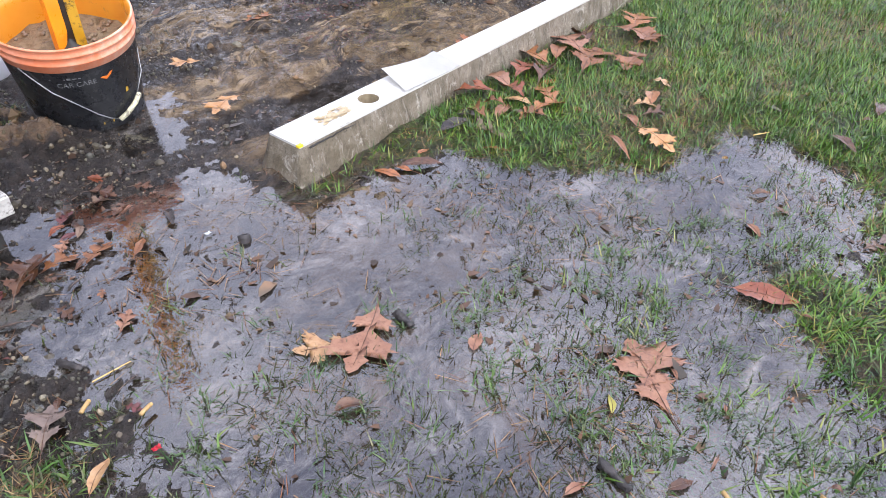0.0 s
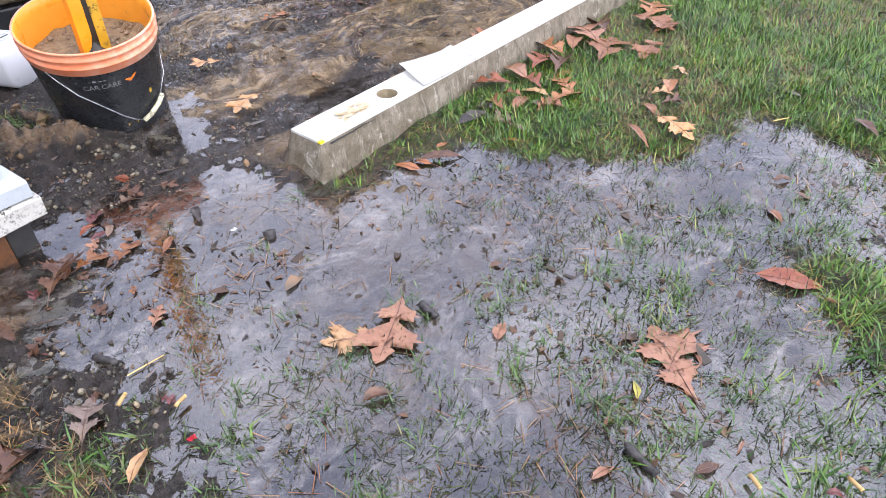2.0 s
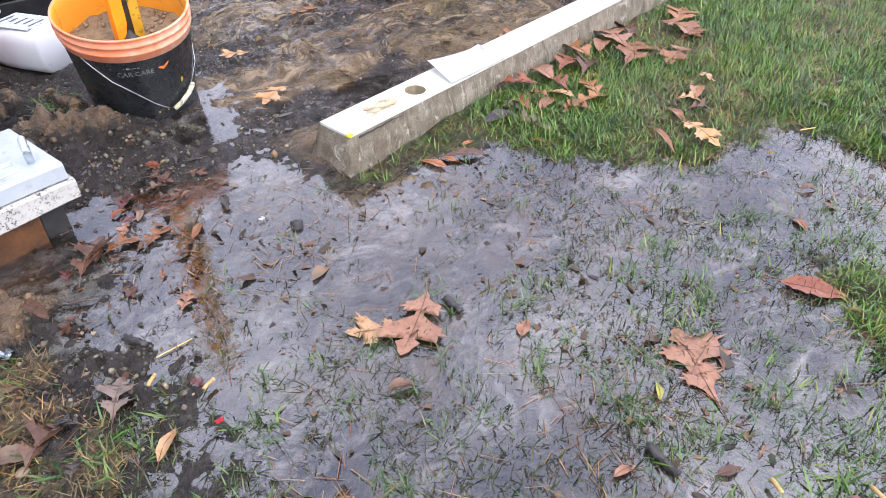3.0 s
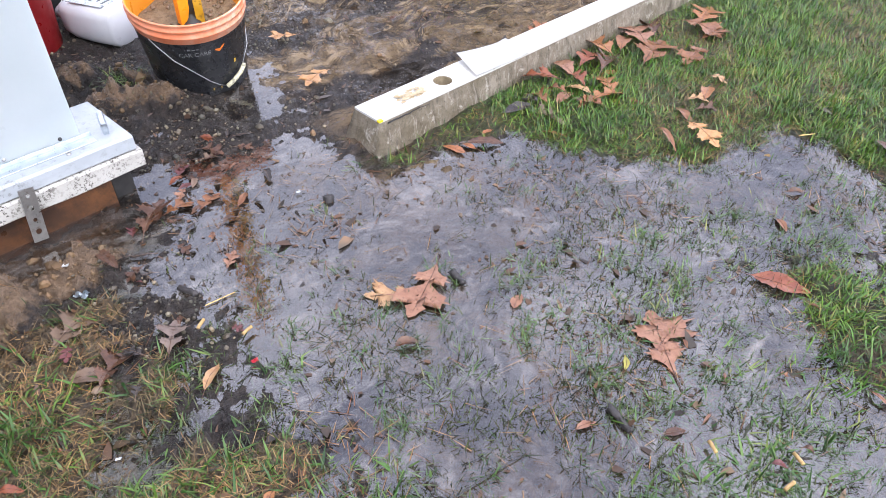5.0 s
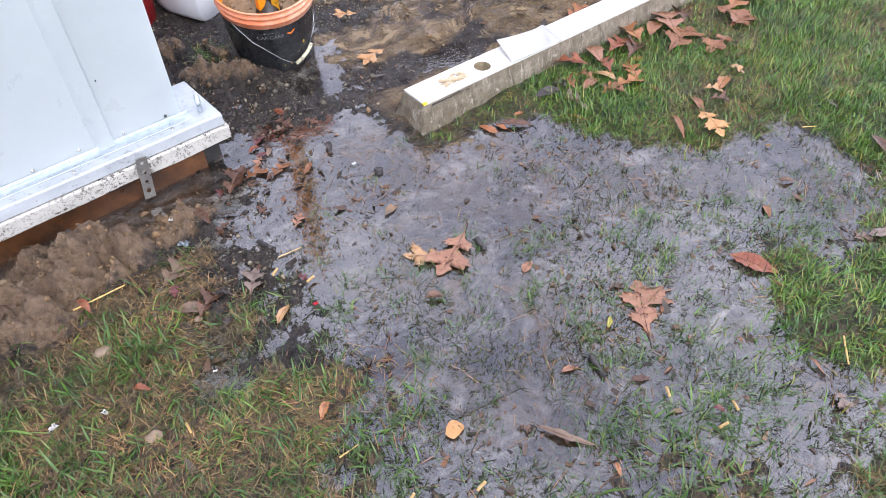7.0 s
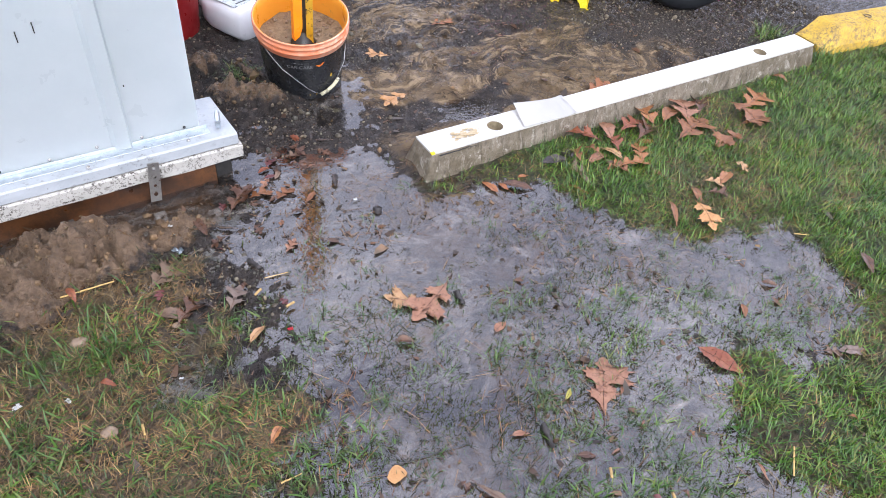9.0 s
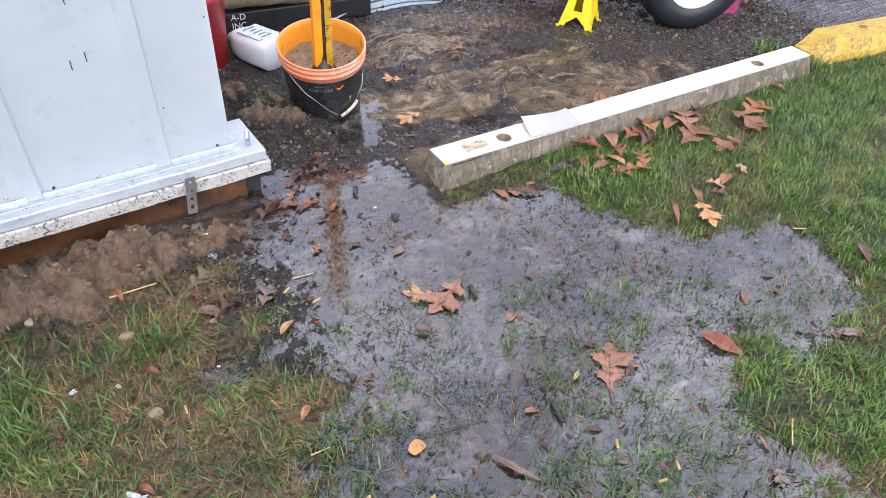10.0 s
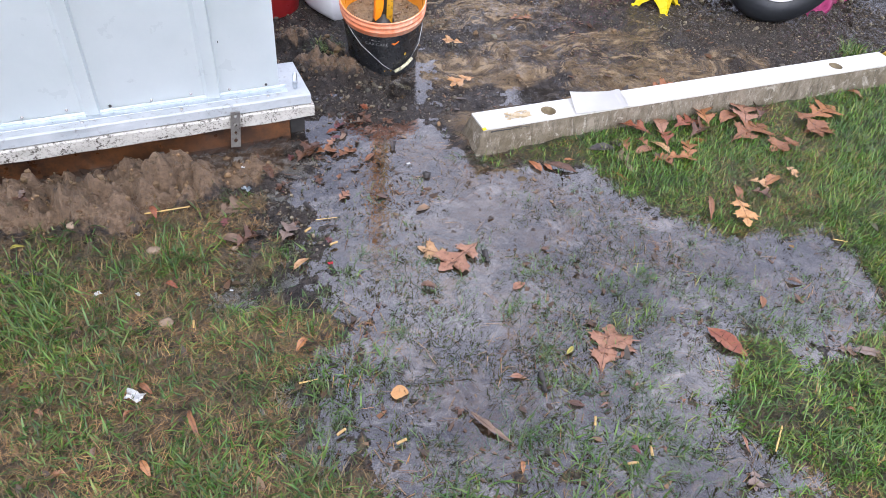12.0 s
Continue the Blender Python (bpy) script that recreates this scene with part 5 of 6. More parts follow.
    blades("grass_tuft", x, y, np.full(n, 0.03), rng.uniform(0.02, 0.045, n), rng.uniform(0.001, 0.002, n), np.abs(rng.normal(0.7, 0.3, n)), rng.uniform(0.2, 1.2, n), M_GRASS, "thin grass tuft on mud clods by the bucket", "grass")


def fragments():
    """Bits of rotted leaf and bark strewn over mud and water."""
    x, y = scatter(20000, -0.7, 2.6, -0.5, 2.3)
    z, lawn, sand, silt, tar, sd = zones(x, y)
    keep = rng.random(len(x)) < (0.05 + 0.5 * step(fbm(x, y, 5, 3, 80), 0.46, 0.62) + 0.5 * blob(x, y, 0.25, 1.1, 0.2) + 0.35 * blob(x, y, 0.42, 1.4, 0.14)) * (1 - 0.7 * lawn) + 0.75 * lawn * (1 - step(x, 0.1, 0.3))
    x, y, z = x[keep], y[keep], z[keep]
    n = len(x)
    size = 0.004 * np.exp(np.abs(rng.normal(0, 0.6, n)))
    blades("leaf_fragments", x, y, np.maximum(z, 0.0) + 0.001, size * 1.5, size * rng.uniform(0.4, 1.0, n), rng.uniform(1.1, 1.55, n), rng.uniform(-0.3, 0.3, n), M_BITS, "dark rotted leaf bits strewn over mud", "leaf litter")


M_BITS = blade_material("leaf_bits", [(0.018, 0.013, 0.011), (0.05, 0.03, 0.02), (0.11, 0.055, 0.03), (0.025, 0.02, 0.02), (0.16, 0.10, 0.06)], 0.3)
fragments()
M_NEEDLE = blade_material("needles", [(0.16, 0.065, 0.025), (0.09, 0.04, 0.018), (0.30, 0.17, 0.07), (0.05, 0.028, 0.016)], 0.45)
puddle_grass()


def crumbs(name, count, area, share, base, material, label, category):
    """Small rough lumps strewn by a density over an area."""
    ico = bmesh.new()
    bmesh.ops.create_icosphere(ico, subdivisions=1, radius=1.0)
    ico.verts.ensure_lookup_table()
    v0 = np.array([v.co[:] for v in ico.verts])
    f0 = np.array([[v.index for v in f.verts] for f in ico.faces])
    ico.free()
    x, y = scatter(count, *area)
    z, lawn, sand, silt, tar, sd = zones(x, y)
    keep = (rng.random(count) < share(x, y, lawn, sand, silt, tar)) & (np.hypot(x - 0.615, y - 1.72) > 0.145)
    x, y, z = x[keep], y[keep], z[keep]
    n = len(x)
    size = base * np.exp(np.abs(rng.normal(0, 0.62, n)))
    co = v0[None] * size[:, None, None] * rng.uniform(0.6, 1.35, (n, 1, 3)) * rng.uniform(0.75, 1.25, (n, len(v0), 1))
    co = co + np.stack((x, y, z + 0.0004), -1)[:, None]
    me = bpy.data.meshes.new(name)
    raw_mesh(me, co.reshape(-1, 3), (np.arange(n)[:, None, None] * len(v0) + f0[None]).reshape(-1, 3))
    me.polygons.foreach_set("use_smooth", np.zeros(len(me.polygons), bool))
    me.materials.append(material)
    tagged(new(name, me), label, category, kind="stuff")


crumbs("pebbles", 60000, (-0.6, 3.1, 0.7, 2.6), lambda x, y, lawn, sand, silt, tar: 0.5 * (1 - lawn) * (blob(x, y, 0.40, 1.36, 0.16) + 1.6 * blob(x, y, 0.11, 0.93, 0.15) + 0.8 * blob(x, y, 0.85, 1.9, 0.2)
       + 0.45 * tar + 0.35 * step(y, 1.15, 1.5) * (1 - silt)), 0.0016, M_PEBBLE, "wet grit and small stones scattered over mud", "gravel")
crumbs("soil_crumbs", 26000, (-0.7, 2.0, 0.8, 2.2), lambda x, y, lawn, sand, silt, tar: 0.55 * sand + 0.05 * silt + 0.3 * blob(x, y, 0.38, 1.75, 0.10), 0.0020, M_CRUMB, "brown soil crumbs and clods on the dirt heap", "soil")


# ---- fallen leaves ----
def leaf_material(name, c1, c2, spots, rough=0.4):
    n = Nodes(name)
    col = n.mix(n.ramp(n.noise(38, 6, 0.7), 0.36, 0.64), c1, c2)
    col = n.mix(n.ramp(n.noise(90, 5, 0.75), 0.52, 0.68), col, spots)
    n.bump(n.noise(240, 4, 0.6, 0.5), 0.35, 0.001)
    return n.set(Base_Color=col, Roughness=n.ramp(n.noise(70, 3), 0.3, 0.7, rough - 0.12, rough + 0.15))


LEAF = {
    "brown_pink": leaf_material("leaf_brown_pink", (0.215, 0.094, 0.052), (0.305, 0.155, 0.090), (0.125, 0.048, 0.026)),
    "brown": leaf_material("leaf_brown", (0.165, 0.060, 0.022), (0.235, 0.100, 0.040), (0.075, 0.027, 0.012)),
    "dark_brown": leaf_material("leaf_dark_brown", (0.052, 0.022, 0.012), (0.113, 0.048, 0.022), (0.025, 0.012, 0.008), 0.32),
    "red_brown": leaf_material("leaf_red_brown", (0.175, 0.042, 0.017), (0.240, 0.080, 0.034), (0.075, 0.019, 0.009)),
    "dark_red": leaf_material("leaf_dark_red", (0.092, 0.021, 0.022), (0.141, 0.041, 0.040), (0.042, 0.014, 0.013)),
    "orange": leaf_material("leaf_orange", (0.264, 0.088, 0.028), (0.330, 0.140, 0.055), (0.180, 0.053, 0.016)),
    "orange_brown": leaf_material("leaf_orange_brown", (0.245, 0.086, 0.026), (0.325, 0.145, 0.052), (0.125, 0.042, 0.016)),
    "orange_tan": leaf_material("leaf_orange_tan", (0.395, 0.186, 0.058), (0.452, 0.248, 0.098), (0.282, 0.117, 0.040)),
    "tan": leaf_material("leaf_tan", (0.353, 0.186, 0.078), (0.423, 0.261, 0.131), (0.225, 0.103, 0.046)),
    "grey_brown": leaf_material("leaf_grey_brown", (0.120, 0.076, 0.049), (0.183, 0.117, 0.078), (0.064, 0.038, 0.026)),
    "violet_grey": leaf_material("leaf_violet_grey", (0.129, 0.090, 0.072), (0.198, 0.142, 0.110), (0.073, 0.045, 0.034)),
    "yellow_green": leaf_material("leaf_yellow_green", (0.292, 0.258, 0.034), (0.378, 0.344, 0.069), (0.138, 0.103, 0.021)),
    "dark_grey": leaf_material("leaf_dark_grey", (0.022, 0.018, 0.017), (0.052, 0.040, 0.034), (0.014, 0.011, 0.009), 0.3),
}
WORDS = {"brown_pink": "pinkish-brown", "brown": "brown", "dark_brown": "dark brown", "red_brown": "red-brown", "dark_red": "dark red", "orange": "orange", "orange_brown": "orange-brown",
         "orange_tan": "orange-tan", "tan": "tan", "grey_brown": "grey-brown", "violet_grey": "violet-grey", "dark_grey": "blackened", "yellow_green": "yellow-green"}


def oak_side(rnd):
    """Half of an oak leaf's outline, from the stalk to the tip, as (along, out) for a leaf 1 long."""
    pts = [(0.0, 0.005), (0.08, 0.012), (0.15, 0.045)]
    for s, w, half in ((0.27, 0.27, 0.066), (0.56, 0.40, 0.080)):
        w *= rnd.uniform(0.75, 1.15)
        s += rnd.uniform(-0.04, 0.03)
        f = 0.55 * w
        pts += [(s - half, 0.046), (s - half * 0.75 + 0.5 * f, w * 0.50), (s - half * 1.05 + 0.85 * f, w * 0.80), (s - half * 0.3 + 0.85 * f, w * 0.78), (s + f, w * 1.12),
                (s + half * 0.35 + 0.8 * f, w * 0.76), (s + half * 1.15 + 0.9 * f, w * 0.80), (s + half * 0.85 + 0.42 * f, w * 0.44), (s + half * 1.15, 0.050)]
    return pts + [(0.80, 0.060), (0.84, 0.13), (0.90, 0.075), (0.955, 0.06), (1.0, 0.0)]


def oval_side(rnd):
    """A plain or torn leaf."""
    pts = [(0.0, 0.004), (0.08, 0.012)]
    wide, torn = rnd.uniform(0.14, 0.27), rnd.uniform(0.1, 0.45)
    for k in range(1, 15):
        s = 0.08 + 0.9 * k / 15
        pts.append((s + rnd.uniform(-0.015, 0.015), wide * math.sin(math.pi * (k / 15) ** 0.9) ** 0.8 * (1 - torn * rnd.random() ** 1.5)))
    return pts + [(1.0, 0.0)]


def strip_side(rnd):
    """A narrow withered leaf."""
    return [(s, (0.075 * math.sin(math.pi * s ** 0.8) + 0.004) * rnd.uniform(0.7, 1.2)) for s in [k / 12 for k in range(12)]] + [(1.0, 0.0)]


def chip_side(rnd):
    return [(0.0, 0.10), (0.04, 0.26), (0.22, 0.30 + rnd.uniform(0, 0.1)), (0.30, 0.38), (0.62, 0.34 + rnd.uniform(0, 0.08)), (0.70, 0.44), (0.93, 0.36), (1.0, 0.12)]


leaf_count = [0]


def fallen_leaf(kind, tone, x, y, length, turn, lift, curl):
    leaf_count[0] += 1
    rnd = random.Random(leaf_count[0] * 13 + 5)
    z0 = max(height(x, y), 0.0)
    over = min(0.55 * lift, 0.028) if x > 0.95 and y > 0.3 else min(lift, 0.016)
    where = "on the lawn" if x > 0.95 and y > 0.5 else ("in the mud" if y > 1.2 or x < 0.1 else "in the puddle")
    shape = {"oak": "lobed oak leaf", "oval": "fallen leaf", "chip": "wood chip", "strip": "narrow withered leaf"}[kind]
    state = "curled " if curl > 0.55 else "wet "
    leaf = thing("leaf" if kind != "chip" else "wood_chip", pose(x, y, z0, 0, 0, turn), state + WORDS[tone] + " " + shape + " lying " + where, "leaf" if kind != "chip" else "chip", "fallen leaves" if kind != "chip" else "")
    side = {"oak": oak_side, "oval": oval_side, "chip": chip_side, "strip": strip_side}[kind]
    sway = rnd.uniform(-0.22, 0.22)
    bend_len, twist, droop = rnd.uniform(-0.25, 0.35) * (0.3 + curl), rnd.uniform(-0.5, 0.5) * (0.2 + curl), rnd.uniform(0.6, 1.2)

    def lay(s, w, extra=0.0):
        """Curls a flat leaf point."""
        lx = length * s
        lw = length * (w + sway * s * s)
        a = curl * 2.6 * w * droop + twist * (s - 0.4)
        up = length * (0.8 * curl * abs(w) * math.sin(min(1.5, abs(a) + 0.4)) + twist * 0.25 * w + bend_len * (0.25 - (s - 0.5) ** 2) * 0.55)
        up += 0.0025 * noise.noise(Vector((lx * 60 + leaf_count[0], lw * 60, 1)))
        return (lx, lw * (1 - 0.35 * curl * min(1, abs(w) * 2)), max(0.0006, over * (0.35 + 0.65 * math.sin(math.pi * min(1, s + 0.1))) + up) + 0.0012 + extra)

    bm = bmesh.new()
    for sg in (1, -1):
        pts = side(rnd)
        n = len(pts)
        mid = [i / (n - 1) for i in range(n)]
        mid = [0.5 * m + 0.5 * p[0] for m, p in zip(mid, pts)]
        rows = []
        for i, (s, w) in enumerate(pts):
            rows.append([bm.verts.new(lay(mid[i] * (1 - f) + s * f, sg * w * f)) for f in (0.0, 0.4, 0.75, 1.0)])
        for a, b in zip(rows, rows[1:]):
            for j in range(3):
                bm.faces.new((a[j], b[j], b[j + 1], a[j + 1]))
    bmesh.ops.remove_doubles(bm, verts=bm.verts, dist=0.0002)
    part("blade", bm, LEAF[tone], leaf, "", kind != "chip")
    if kind != "chip":
        bm = bmesh.new()
        tube(bm, [(-0.16 * length, 0.02 * length * rnd.uniform(-1, 1), 0.002 + over * 0.3)] + [lay(s, 0.0, 0.0006) for s in (0.0, 0.15, 0.3, 0.5, 0.7, 0.9)], max(0.0006, 0.006 * length), 6, 0.35)
        part("stalk", bm, LEAF["dark_brown" if tone not in ("dark_brown", "dark_grey") else "grey_brown"], leaf, "", True)
    return leaf


fallen_leaf("oak", "brown_pink", 0.555, 0.697, 0.158, -145, 0.006, 0.25)
fallen_leaf("oak", "tan", 0.479, 0.655, 0.110, 154, 0.004, 0.15)
fallen_leaf("oak", "brown_pink", 0.645, 0.219, 0.158, 51, 0.002, 0.10)
fallen_leaf("oak", "brown_pink", 0.657, 0.270, 0.112, 16, 0.003, 0.10)
fallen_leaf("oval", "red_brown", 0.966, 0.258, 0.115, -78, 0.010, 0.35)
fallen_leaf("oak", "orange_tan", 1.359, 0.631, 0.128, -111, 0.030, 0.20)
fallen_leaf("oak", "tan", 1.624, 0.716, 0.057, -74, 0.030, 0.10)
fallen_leaf("oak", "brown", 1.899, 0.980, 0.164, -87, 0.045, 0.35)
fallen_leaf("oak", "brown", 1.829, 0.855, 0.147, -5, 0.030, 0.30)
fallen_leaf("oak", "brown", 1.786, 0.809, 0.146, 179, 0.030, 0.50)
fallen_leaf("oak", "brown", 1.544, 0.877, 0.213, 18, 0.045, 0.20)
fallen_leaf("oak", "dark_brown", 1.411, 0.930, 0.135, 20, 0.050, 0.80)
fallen_leaf("oak", "dark_brown", 1.727, 0.955, 0.112, 41, 0.070, 0.90)
fallen_leaf("oak", "red_brown", 1.305, 0.900, 0.108, 70, 0.060, 0.60)
fallen_leaf("oak", "brown", 1.236, 0.907, 0.070, 104, 0.050, 0.80)
fallen_leaf("oak", "brown", 1.165, 0.916, 0.074, 79, 0.040, 0.90)
fallen_leaf("oak", "dark_grey", 1.159, 0.932, 0.061, 104, 0.020, 0.40)
fallen_leaf("oak", "orange_brown", 1.255, 0.855, 0.120, -6, 0.030, 0.50)
fallen_leaf("oak", "brown", 1.267, 0.806, 0.074, 99, 0.030, 0.60)
fallen_leaf("oval", "orange", 0.868, 0.921, 0.072, 93, 0.006, 0.30)
fallen_leaf("oval", "orange", 0.896, 0.967, 0.042, -90, 0.006, 0.30)
fallen_leaf("oval", "dark_brown", 0.901, 0.962, 0.097, -45, 0.008, 0.50)
fallen_leaf("oval", "orange", 0.959, 0.959, 0.041, 6, 0.008, 0.30)
fallen_leaf("strip", "brown", 1.292, 0.667, 0.111, -123, 0.030, 0.80)
fallen_leaf("oak", "dark_brown", 1.421, 0.646, 0.069, -46, 0.030, 0.90)
fallen_leaf("oak", "tan", 1.454, 0.688, 0.067, -40, 0.030, 0.60)
fallen_leaf("oval", "brown", 1.403, 0.686, 0.073, -115, 0.030, 0.60)
fallen_leaf("oak", "orange_tan", 0.882, 1.475, 0.113, -170, 0.008, 0.20)
fallen_leaf("oak", "orange_tan", 0.947, 1.724, 0.089, 155, 0.008, 0.20)
fallen_leaf("oak", "orange", 1.225, 1.902, 0.112, 12, 0.008, 0.20)
fallen_leaf("oak", "orange", 1.473, 1.252, 0.143, 3, 0.012, 0.30)
fallen_leaf("oak", "violet_grey", 0.056, 0.820, 0.086, 51, 0.012, 0.30)
fallen_leaf("oval", "tan", 0.064, 0.722, 0.063, 42, 0.012, 0.80)
fallen_leaf("oak", "grey_brown", -0.084, 0.967, 0.112, 30, 0.015, 0.30)
fallen_leaf("oak", "dark_brown", -0.055, 0.841, 0.086, 39, 0.012, 0.70)
fallen_leaf("oval", "grey_brown", -0.085, 0.892, 0.072, -27, 0.012, 0.50)
fallen_leaf("oak", "dark_brown", 0.171, 1.155, 0.125, 54, 0.008, 0.50)
fallen_leaf("oak", "brown", 0.232, 1.193, 0.070, 10, 0.006, 0.40)
fallen_leaf("oak", "brown", 0.293, 1.153, 0.074, 37, 0.006, 0.40)
fallen_leaf("oak", "brown_pink", 0.241, 0.957, 0.058, 35, 0.004, 0.20)
fallen_leaf("oval", "dark_brown", 0.074, 1.149, 0.080, -74, 0.010, 0.70)
fallen_leaf("chip", "orange_tan", 0.182, 0.303, 0.037, 22, 0.008, 0.10)
fallen_leaf("strip", "grey_brown", 0.323, 0.219, 0.110, -70, 0.012, 0.80)
fallen_leaf("oval", "brown", -0.299, 0.483, 0.039, -52, 0.020, 0.60)
fallen_leaf("oval", "brown", -0.333, 0.405, 0.027, 45, 0.020, 0.70)
fallen_leaf("oval", "red_brown", -0.227, 0.747, 0.033, -23, 0.020, 0.20)
fallen_leaf("oval", "red_brown", -0.237, 1.014, 0.047, -61, 0.025, 0.40)
fallen_leaf("oak", "grey_brown", 1.240, 0.102, 0.051, -28, 0.006, 0.20)
fallen_leaf("oval", "dark_brown", 1.635, 0.266, 0.079, -124, 0.030, 0.50)
fallen_leaf("strip", "brown_pink", 0.853, -0.013, 0.045, -115, 0.010, 0.30)
fallen_leaf("oak", "violet_grey", 0.819, -0.085, 0.051, -120, 0.012, 0.40)
fallen_leaf("oval", "orange_brown", 1.111, -0.043, 0.028, -45, 0.030, 0.30)
fallen_leaf("oval", "dark_brown", 1.291, 0.329, 0.043, -49, 0.008, 0.90)
fallen_leaf("oval", "brown", 1.184, 0.302, 0.047, -115, 0.006, 0.50)
fallen_leaf("oval", "dark_brown", 0.531, 0.178, 0.043, -38, 0.006, 0.40)
fallen_leaf("oval", "orange_brown", 0.050, 0.500, 0.041, -141, 0.020, 0.60)
fallen_leaf("oval", "dark_red", 0.602, 0.039, 0.028, -52, 0.012, 0.50)
fallen_leaf("oval", "dark_brown", 0.664, 0.017, 0.020, -66, 0.012, 0.80)
fallen_leaf("oval", "brown_pink", 0.440, 0.274, 0.041, -10, 0.006, 0.30)
fallen_leaf("oval", "dark_brown", 0.347, 0.592, 0.048, -30, 0.006, 0.90)
fallen_leaf("oval", "orange_brown", 0.378, 0.083, 0.027, -110, 0.012, 0.40)
fallen_leaf("oval", "brown_pink", 0.565, 0.508, 0.047, 32, 0.003, 0.20)
fallen_leaf("oval", "dark_brown", 1.755, 0.229, 0.042, -59, 0.030, 0.40)
fallen_leaf("oval", "brown", 2.241, 1.048, 0.067, -63, 0.030, 0.40)
fallen_leaf("oak", "orange_brown", -0.586, 1.069, 0.071, 42, 0.030, 0.50)
fallen_leaf("oak", "dark_brown", -0.563, 1.096, 0.069, -26, 0.030, 0.70)
fallen_leaf("oval", "dark_grey", -0.526, 0.870, 0.051, -22, 0.012, 0.30)
fallen_leaf("oval", "orange_brown", -0.308, 0.306, 0.041, -74, 0.020, 0.40)
fallen_leaf("strip", "brown", -0.213, 0.388, 0.077, -92, 0.020, 0.60)
fallen_leaf("oval", "dark_grey", 0.477, 1.195, 0.055, -98, 0.010, 0.80)
fallen_leaf("oak", "dark_brown", 0.415, 1.370, 0.067, -58, 0.010, 0.60)
fallen_leaf("oval", "red_brown", 0.438, 1.414, 0.045, -65, 0.010, 0.30)
fallen_leaf("oval", "brown", 0.405, 1.149, 0.052, -134, 0.006, 0.50)
fallen_leaf("oval", "yellow_green", 0.590, 0.285, 0.040, 20, 0.010, 0.50)
fallen_leaf("oval", "yellow_green", -0.555, 0.960, 0.035, 15, 0.010, 0.40)


fallen_leaf("oak", "red_brown", 1.300, 0.975, 0.144, 130, 0.045, 0.60)
fallen_leaf("oval", "brown_pink", 1.330, 0.960, 0.119, 70, 0.050, 0.45)
fallen_leaf("oak", "red_brown", 1.385, 0.985, 0.138, 20, 0.060, 0.30)
fallen_leaf("oak", "orange_brown", 1.345, 0.830, 0.119, 60, 0.030, 0.35)
fallen_leaf("oval", "tan", 1.300, 0.870, 0.100, 95, 0.030, 0.50)
fallen_leaf("oak", "orange_brown", 1.520, 0.960, 0.150, 75, 0.050, 0.50)
fallen_leaf("oval", "brown", 1.575, 0.975, 0.125, 30, 0.045, 0.55)
fallen_leaf("oak", "brown_pink", 1.640, 0.925, 0.188, 50, 0.045, 0.25)
fallen_leaf("oak", "orange_brown", 1.915, 0.915, 0.188, 15, 0.050, 0.25)
fallen_leaf("oval", "orange_brown", 1.480, 0.650, 0.112, 20, 0.030, 0.60)
fallen_leaf("oval", "dark_brown", 1.800, 0.200, 0.106, 10, 0.025, 0.60)
fallen_leaf("oval", "dark_brown", 1.980, 0.165, 0.088, 15, 0.025, 0.50)
fallen_leaf("oval", "violet_grey", 1.270, 0.085, 0.088, -30, 0.008, 0.30)
fallen_leaf("oval", "dark_grey", 1.150, 0.945, 0.100, 160, 0.020, 0.50)
fallen_leaf("oval", "brown_pink", 1.185, 0.905, 0.094, 10, 0.020, 0.40)


def litter_patch(count, cx, cy, rx, ry, tones, sizes):
    """Torn small leaves strewn about one spot."""
    rnd = random.Random(int(cx * 100) + count)
    for k in range(count):
        fallen_leaf(rnd.choice(("oval", "oval", "oak", "strip")), rnd.choice(tones), cx + rnd.gauss(0, rx), cy + rnd.gauss(0, ry), rnd.uniform(*sizes), rnd.uniform(-180, 180), 0.006, rnd.uniform(0.2, 0.8))


litter_patch(10, 0.02, 0.88, 0.08, 0.08, ("dark_brown", "dark_grey", "dark_red", "dark_grey"), (0.018, 0.045))
litter_patch(10, 0.20, 1.14, 0.05, 0.05, ("dark_brown", "dark_brown", "brown", "dark_grey"), (0.02, 0.05))
litter_patch(10, 0.42, 1.36, 0.07, 0.05, ("dark_brown", "dark_grey", "red_brown", "grey_brown"), (0.02, 0.05))
litter_patch(9, -0.30, 0.55, 0.16, 0.14, ("brown", "grey_brown", "red_brown"), (0.018, 0.04))
litter_patch(8, 1.25, 0.86, 0.10, 0.05, ("brown", "dark_brown", "orange_brown", "grey_brown"), (0.04, 0.09))
litter_patch(16, 0.33, 1.24, 0.08, 0.06, ("dark_brown", "red_brown", "dark_red", "dark_grey", "brown_pink"), (0.02, 0.055))
litter_patch(8, 0.75, 0.15, 0.20, 0.14, ("brown", "dark_brown", "brown_pink"), (0.015, 0.035))
litter_patch(6, 1.2, 1.75, 0.30, 0.20, ("dark_brown", "orange_brown", "grey_brown"), (0.02, 0.05))


